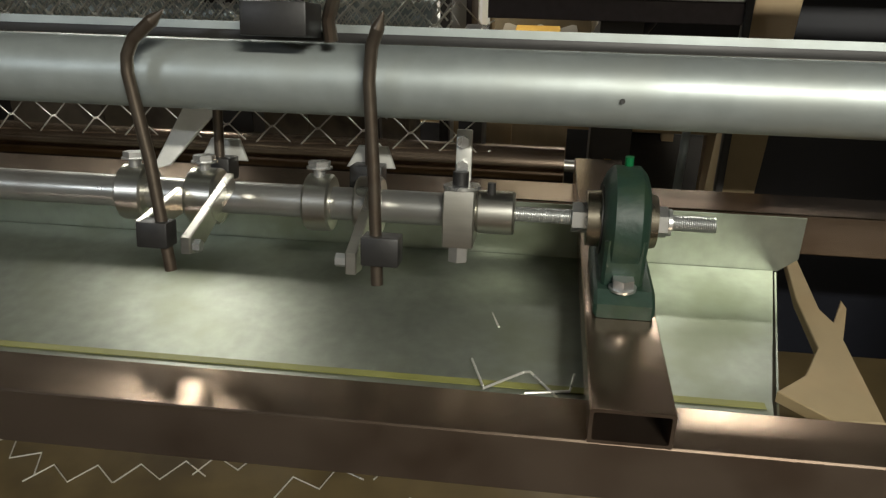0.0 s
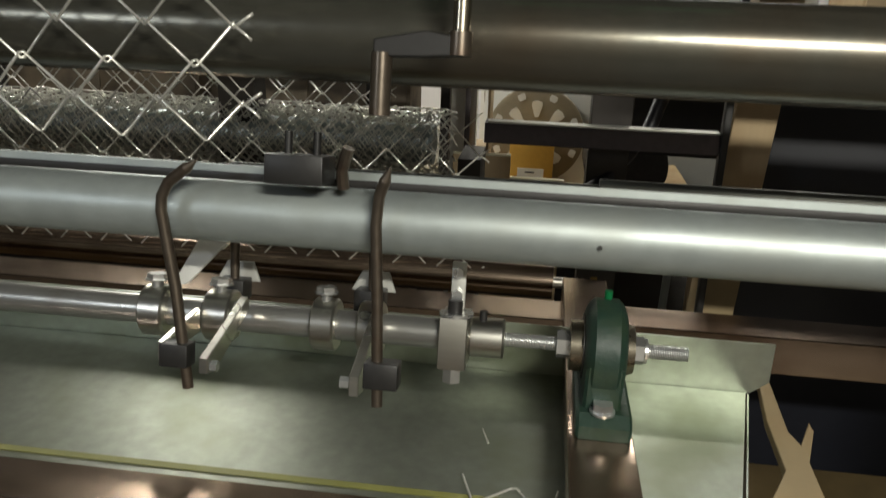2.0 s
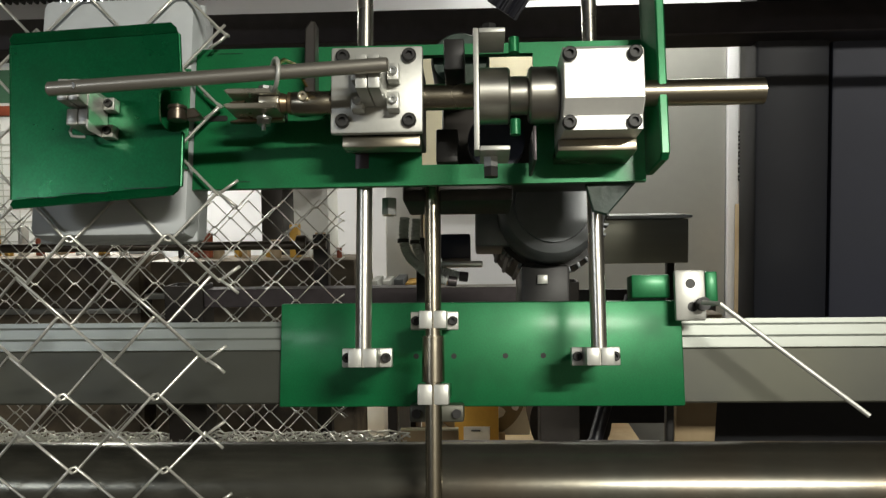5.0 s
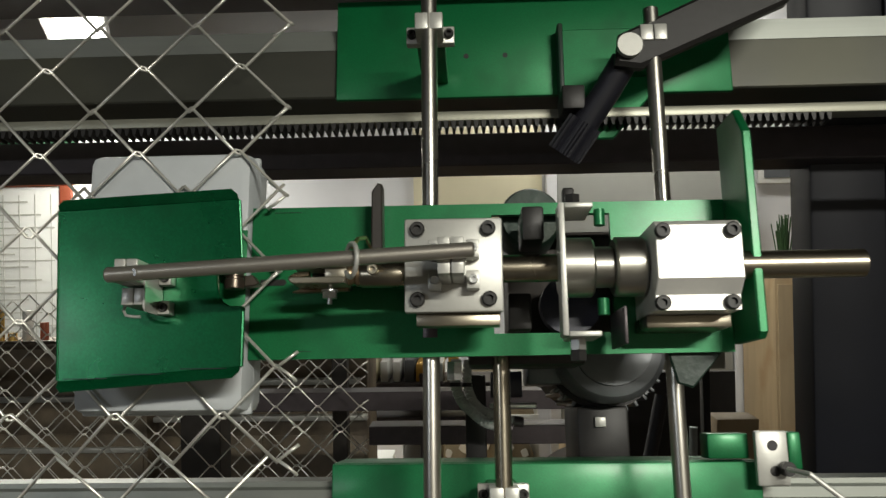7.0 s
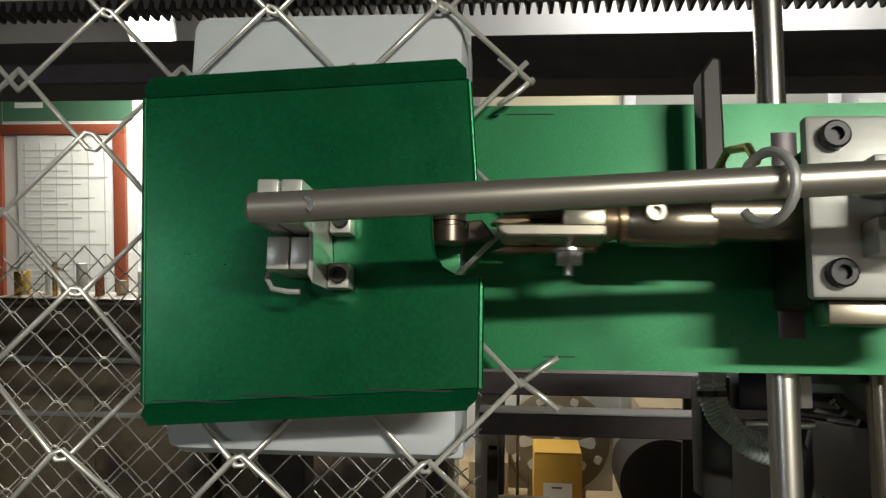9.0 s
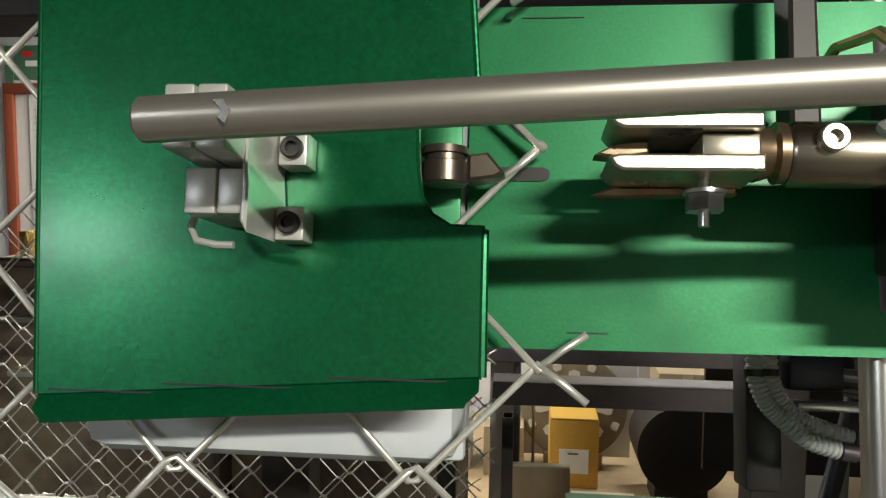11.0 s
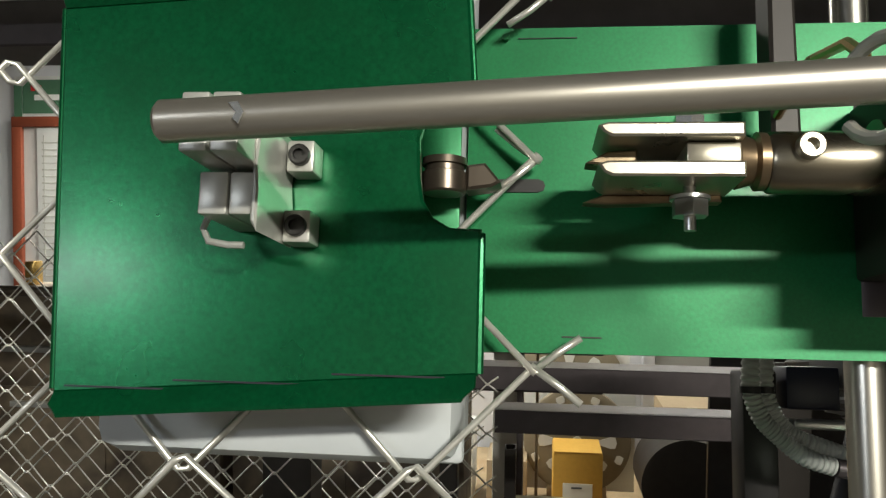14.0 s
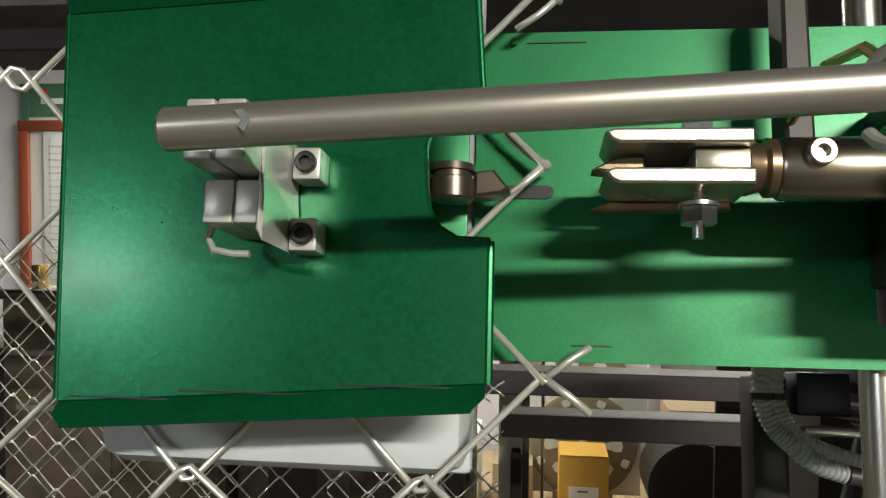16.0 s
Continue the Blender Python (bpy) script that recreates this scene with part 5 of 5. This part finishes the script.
    part("header", box(B(), -2.95, -2.22, 4.466, 4.4695, 2.12, 2.30, 0), POSTER_GREEN, q, "dark green header")
    part("title_bar", box(B(), -2.88, -2.72, 4.464, 4.4655, 2.19, 2.22, 0), PAPER, q)
    part("red_mark", box(B(), -2.9, -2.84, 4.464, 4.4655, 2.24, 2.27, 0), POSTER_RED, q)
    part("green_edge", box(B(), -3.0, -2.955, 4.466, 4.4695, 1.0, 2.30, 0), POSTER_GREEN, q)
    pic = thing("framed_picture", (1.6, 4.45, 1.95), "small dark picture on the white wall", "picture", False)
    part("frame", box(B(), 1.5, 1.95, 4.47, 4.498, 1.98, 2.2, 0.003), PAPER, pic)
    part("image", box(B(), 1.53, 1.92, 4.466, 4.4695, 2.01, 2.17, 0), INK, pic)
    k = thing("low_cabinet", (1.8, 4.2, 0), "light wood cabinet by the wall", "cabinet", False)
    part("body", box(B(), 1.38, 2.04, 3.95, 4.41, 0.0, 1.50, 0.004), WOOD, k)
    for a, e in ((1.39, 1.708), (1.712, 2.03)):
        part("door", box(B(), a, e, 3.935, 3.9495, 0.05, 1.46, 0.003), WOOD, k)
        part("handle", box(B(), (a + 0.03 if a > 1.5 else e - 0.045), (a + 0.045 if a > 1.5 else e - 0.03), 3.92, 3.9345, 1.0, 1.12, 0.002), STEEL, k, "metal handle")
    coil = [(1.425 + 0.022 * math.cos(a * 0.5), 4.46 + 0.022 * math.sin(a * 0.5), 1.62 + 0.0034 * a) for a in range(80)]
    solo("coiled_cord", sweep(B(), coil, 0.0065, 8), RUBBER, (1.425, 4.46, 1.62), "black coiled cord hanging on the white wall", "cord", False)
    pl = thing("potted_plant", (1.52, 4.2, 1.5), "upright green plant in a small pale pot on the wood cabinet", "plant", False)
    part("pot", lathe(B(), (1.52, 4.2, 1.5005), (1.52, 4.2, 1.57), [(0, 0.03), (0.065, 0.04), (0.07, 0.04)], 20), CREAM, pl)
    rnd = random.Random(4)
    blades = B()
    for i in range(46):
        a, r0, hgt = rnd.uniform(0, 6.283), rnd.uniform(0.004, 0.026), rnd.uniform(0.12, 0.24)
        u, v, tilt = math.cos(a), math.sin(a), rnd.uniform(0.9, 1.9)
        sweep(blades, [(1.52 + u * r0, 4.2 + v * r0, 1.56), (1.52 + u * r0 * tilt, 4.2 + v * r0 * tilt, 1.56 + hgt * 0.6), (1.52 + u * r0 * tilt * 1.3, 4.2 + v * r0 * tilt * 1.3, 1.56 + hgt)], 0.003, 5)
    tagged(part("leaves", blades, LEAF, pl, "stiff green blades"), kind="stuff")
    # things seen through the mesh
    for x0, x1, yy, z0, z1, m, l, n in ((-0.72, -0.52, 2.9, 1.29, 1.62, PAPER, "white machine cover seen through the mesh", "machine_cover"), (-1.55, -0.95, 2.3, 0.0, 1.40, BROWN_CABINET, "brown machine cabinet seen through the mesh", "machine_cabinet"),
                                     (-0.33, -0.2, 3.0, 1.25, 1.62, PAPER, "white panel standing behind the machine", "white_panel"), (-0.19, -0.14, 2.98, 1.25, 1.56, WOOD, "narrow wooden board standing upright", "wooden_board"),
                                     (-0.80, -0.51, 2.62, 1.59, 1.75, SHADE, "dark machine on a column seen behind the mesh", "dark_machine"),
                                     (-2.2, -1.6, 2.6, 0.0, 1.2, SHADE, "dark machine cabinet seen through the mesh", "machine_cabinet"), (-0.93, -0.34, 2.32, 0.0, 1.385, BROWN_CABINET, "brown workbench cabinet seen through the mesh", "machine_cabinet")):
        b = B()
        box(b, x0, x1, yy, yy + 0.2, z0 if z0 == 0 else z0, z1, 0.01)
        if z0:
            inset = 0.11 if n == "dark_machine" else 0.02
            box(b, x0 + inset, x1 - inset, yy + 0.02, yy + 0.18, 0.0, z0 + 0.01, 0.004)
        if n == "dark_machine":
            b.free()
            k = thing(n, ((x0 + x1) / 2, yy, 0), l, "machine", False)
            part("head", box(B(), x0, x1, yy, yy + 0.2, z0, z1, 0.01), m, k)
            part("column", box(B(), x0 + 0.11, x1 - 0.11, yy + 0.02, yy + 0.18, 0.0, z0 - 0.0005, 0.004), m, k)
            part("cap", cyl(B(), (x0 + 0.08, yy - 0.012, (z0 + z1) / 2), (x0 + 0.08, yy - 0.0005, (z0 + z1) / 2), 0.03, 20), MOTOR, k)
            continue
        if n != "machine_cabinet":
            solo(n, b, m, ((x0 + x1) / 2, yy, 0), l, n.replace("_", " "), False)
            continue
        k = thing(n, ((x0 + x1) / 2, yy, 0), l, "machine cabinet", False)
        part("body", b, m, k)
        mid = (x0 + x1) / 2
        for a, e in ((x0 + 0.012, mid - 0.002), (mid + 0.002, x1 - 0.012)):
            part("door", box(B(), a, e, yy - 0.0065, yy - 0.0005, 0.06, z1 - 0.25, 0.001), m, k)
    # clutter on the dark cabinets
    rnd = random.Random(21)
    for i in range(26):
        x = -1.5 + i * 0.044 + rnd.uniform(-0.01, 0.01)
        top = 1.4005 if x < -0.94 else 1.3855
        if -0.97 < x < -0.92:
            continue
        m = rnd.choice((PAPER, PAPER, REDWOOD, CARD, BLACK, ALU, BRASS, YELLOW_BOX, GREY_BOX))
        w, h = rnd.uniform(0.012, 0.034), rnd.uniform(0.02, 0.11)
        y = 2.36 + rnd.uniform(0, 0.08)
        if rnd.random() < 0.5:
            b = cyl(B(), (x, y, top), (x, y, top + h), w / 2, 14)
        else:
            b = box(B(), x - w / 2, x + w / 2, y, y + 0.04, top, top + h, 0.002)
        solo("workshop_part", b, m, (x, y, top), "small loose workshop part on a dark cabinet", "part", False, "parts on the cabinets")
    for z, y0, x0, x1 in ((1.18, 2.29, -0.93, -0.34), (1.28, 2.28, -0.93, -0.36), (1.10, 2.28, -1.5, -0.95), (1.24, 2.28, -1.52, -0.95)):
        solo("pale_batten", box(B(), x0, x1, y0, y0 + 0.012 + (2.2995 - y0 - 0.012 if x1 < -0.9 else 2.3195 - y0 - 0.012), z, z + 0.014, 0.001), ALU, (x0, y0, z), "pale metal strip along a dark cabinet", "strip", False, "metal strips")
    r = thing("far_rail", (-0.6, 1.75, 1.45), "dark tube rail behind the mesh", "rail", False)
    part("tube", cyl(B(), (-1.6, 1.7, 1.46), (-0.3, 1.7, 1.46), 0.009, 14), HOOK, r)
    part("collar", cyl(B(), (-0.36, 1.7, 1.46), (-0.34, 1.7, 1.46), 0.02, 18), HOOK, r)
    part("post", square_tube(B(), -1.63, -1.59, 1.68, 1.72, 0, 1.48, 0.003, "z"), SHADE, r)
    part("post", square_tube(B(), -0.33, -0.30, 1.71, 1.74, 0, 1.48, 0.003, "z"), SHADE, r)


distance()


# ---- movement ----
def motions():
    lift = ((0, -2), (7.62, -2), (7.72, -1.6), (7.8, -1.1), (7.86, -1), (14.27, -1), (14.38, -0.75), (14.48, -0.25), (14.58, 0), (16, 0))
    for k, w in front_pickets.items():
        walk(w, [(t, picket_pose((k / 2 + n) * PV, k % 2)) for t, n in lift])
    home = tool.matrix_world.copy()
    rows = []
    for t, d in ((0, 0), (8.88, 0), (8.98, -0.018), (9.1, -0.033), (9.2, -0.035), (9.32, -0.035), (9.5, 0), (15.52, 0), (15.6, -0.004), (15.7, -0.031), (15.76, -0.035), (15.82, -0.035), (15.9, -0.014), (16, -0.001)):
        rows.append((t, home @ Matrix.Translation((d, 0, 0))))
    walk(tool, rows)
    for row, pair in front_tips.items():
        shut = {0: 15.68, 1: 9.08}.get(row, -9 if row > 1 else 99)
        times = sorted({t for t, n in lift} | {t for t in (shut, shut + 0.07, shut + 0.14) if 0 < t < 16})
        for e, side in pair:
            rows = []
            for t in times:
                for (t0, n0), (t1, n1) in zip(lift, lift[1:]):
                    if t0 <= t <= t1:
                        n = n0 + (n1 - n0) * (t - t0) / (t1 - t0)
                angle = -36 - 106 * min(1, max(0, (t - shut) / 0.14))
                rows.append((t, tip_pose((row + n) * PV, side, angle)))
            walk(e, rows)


motions()
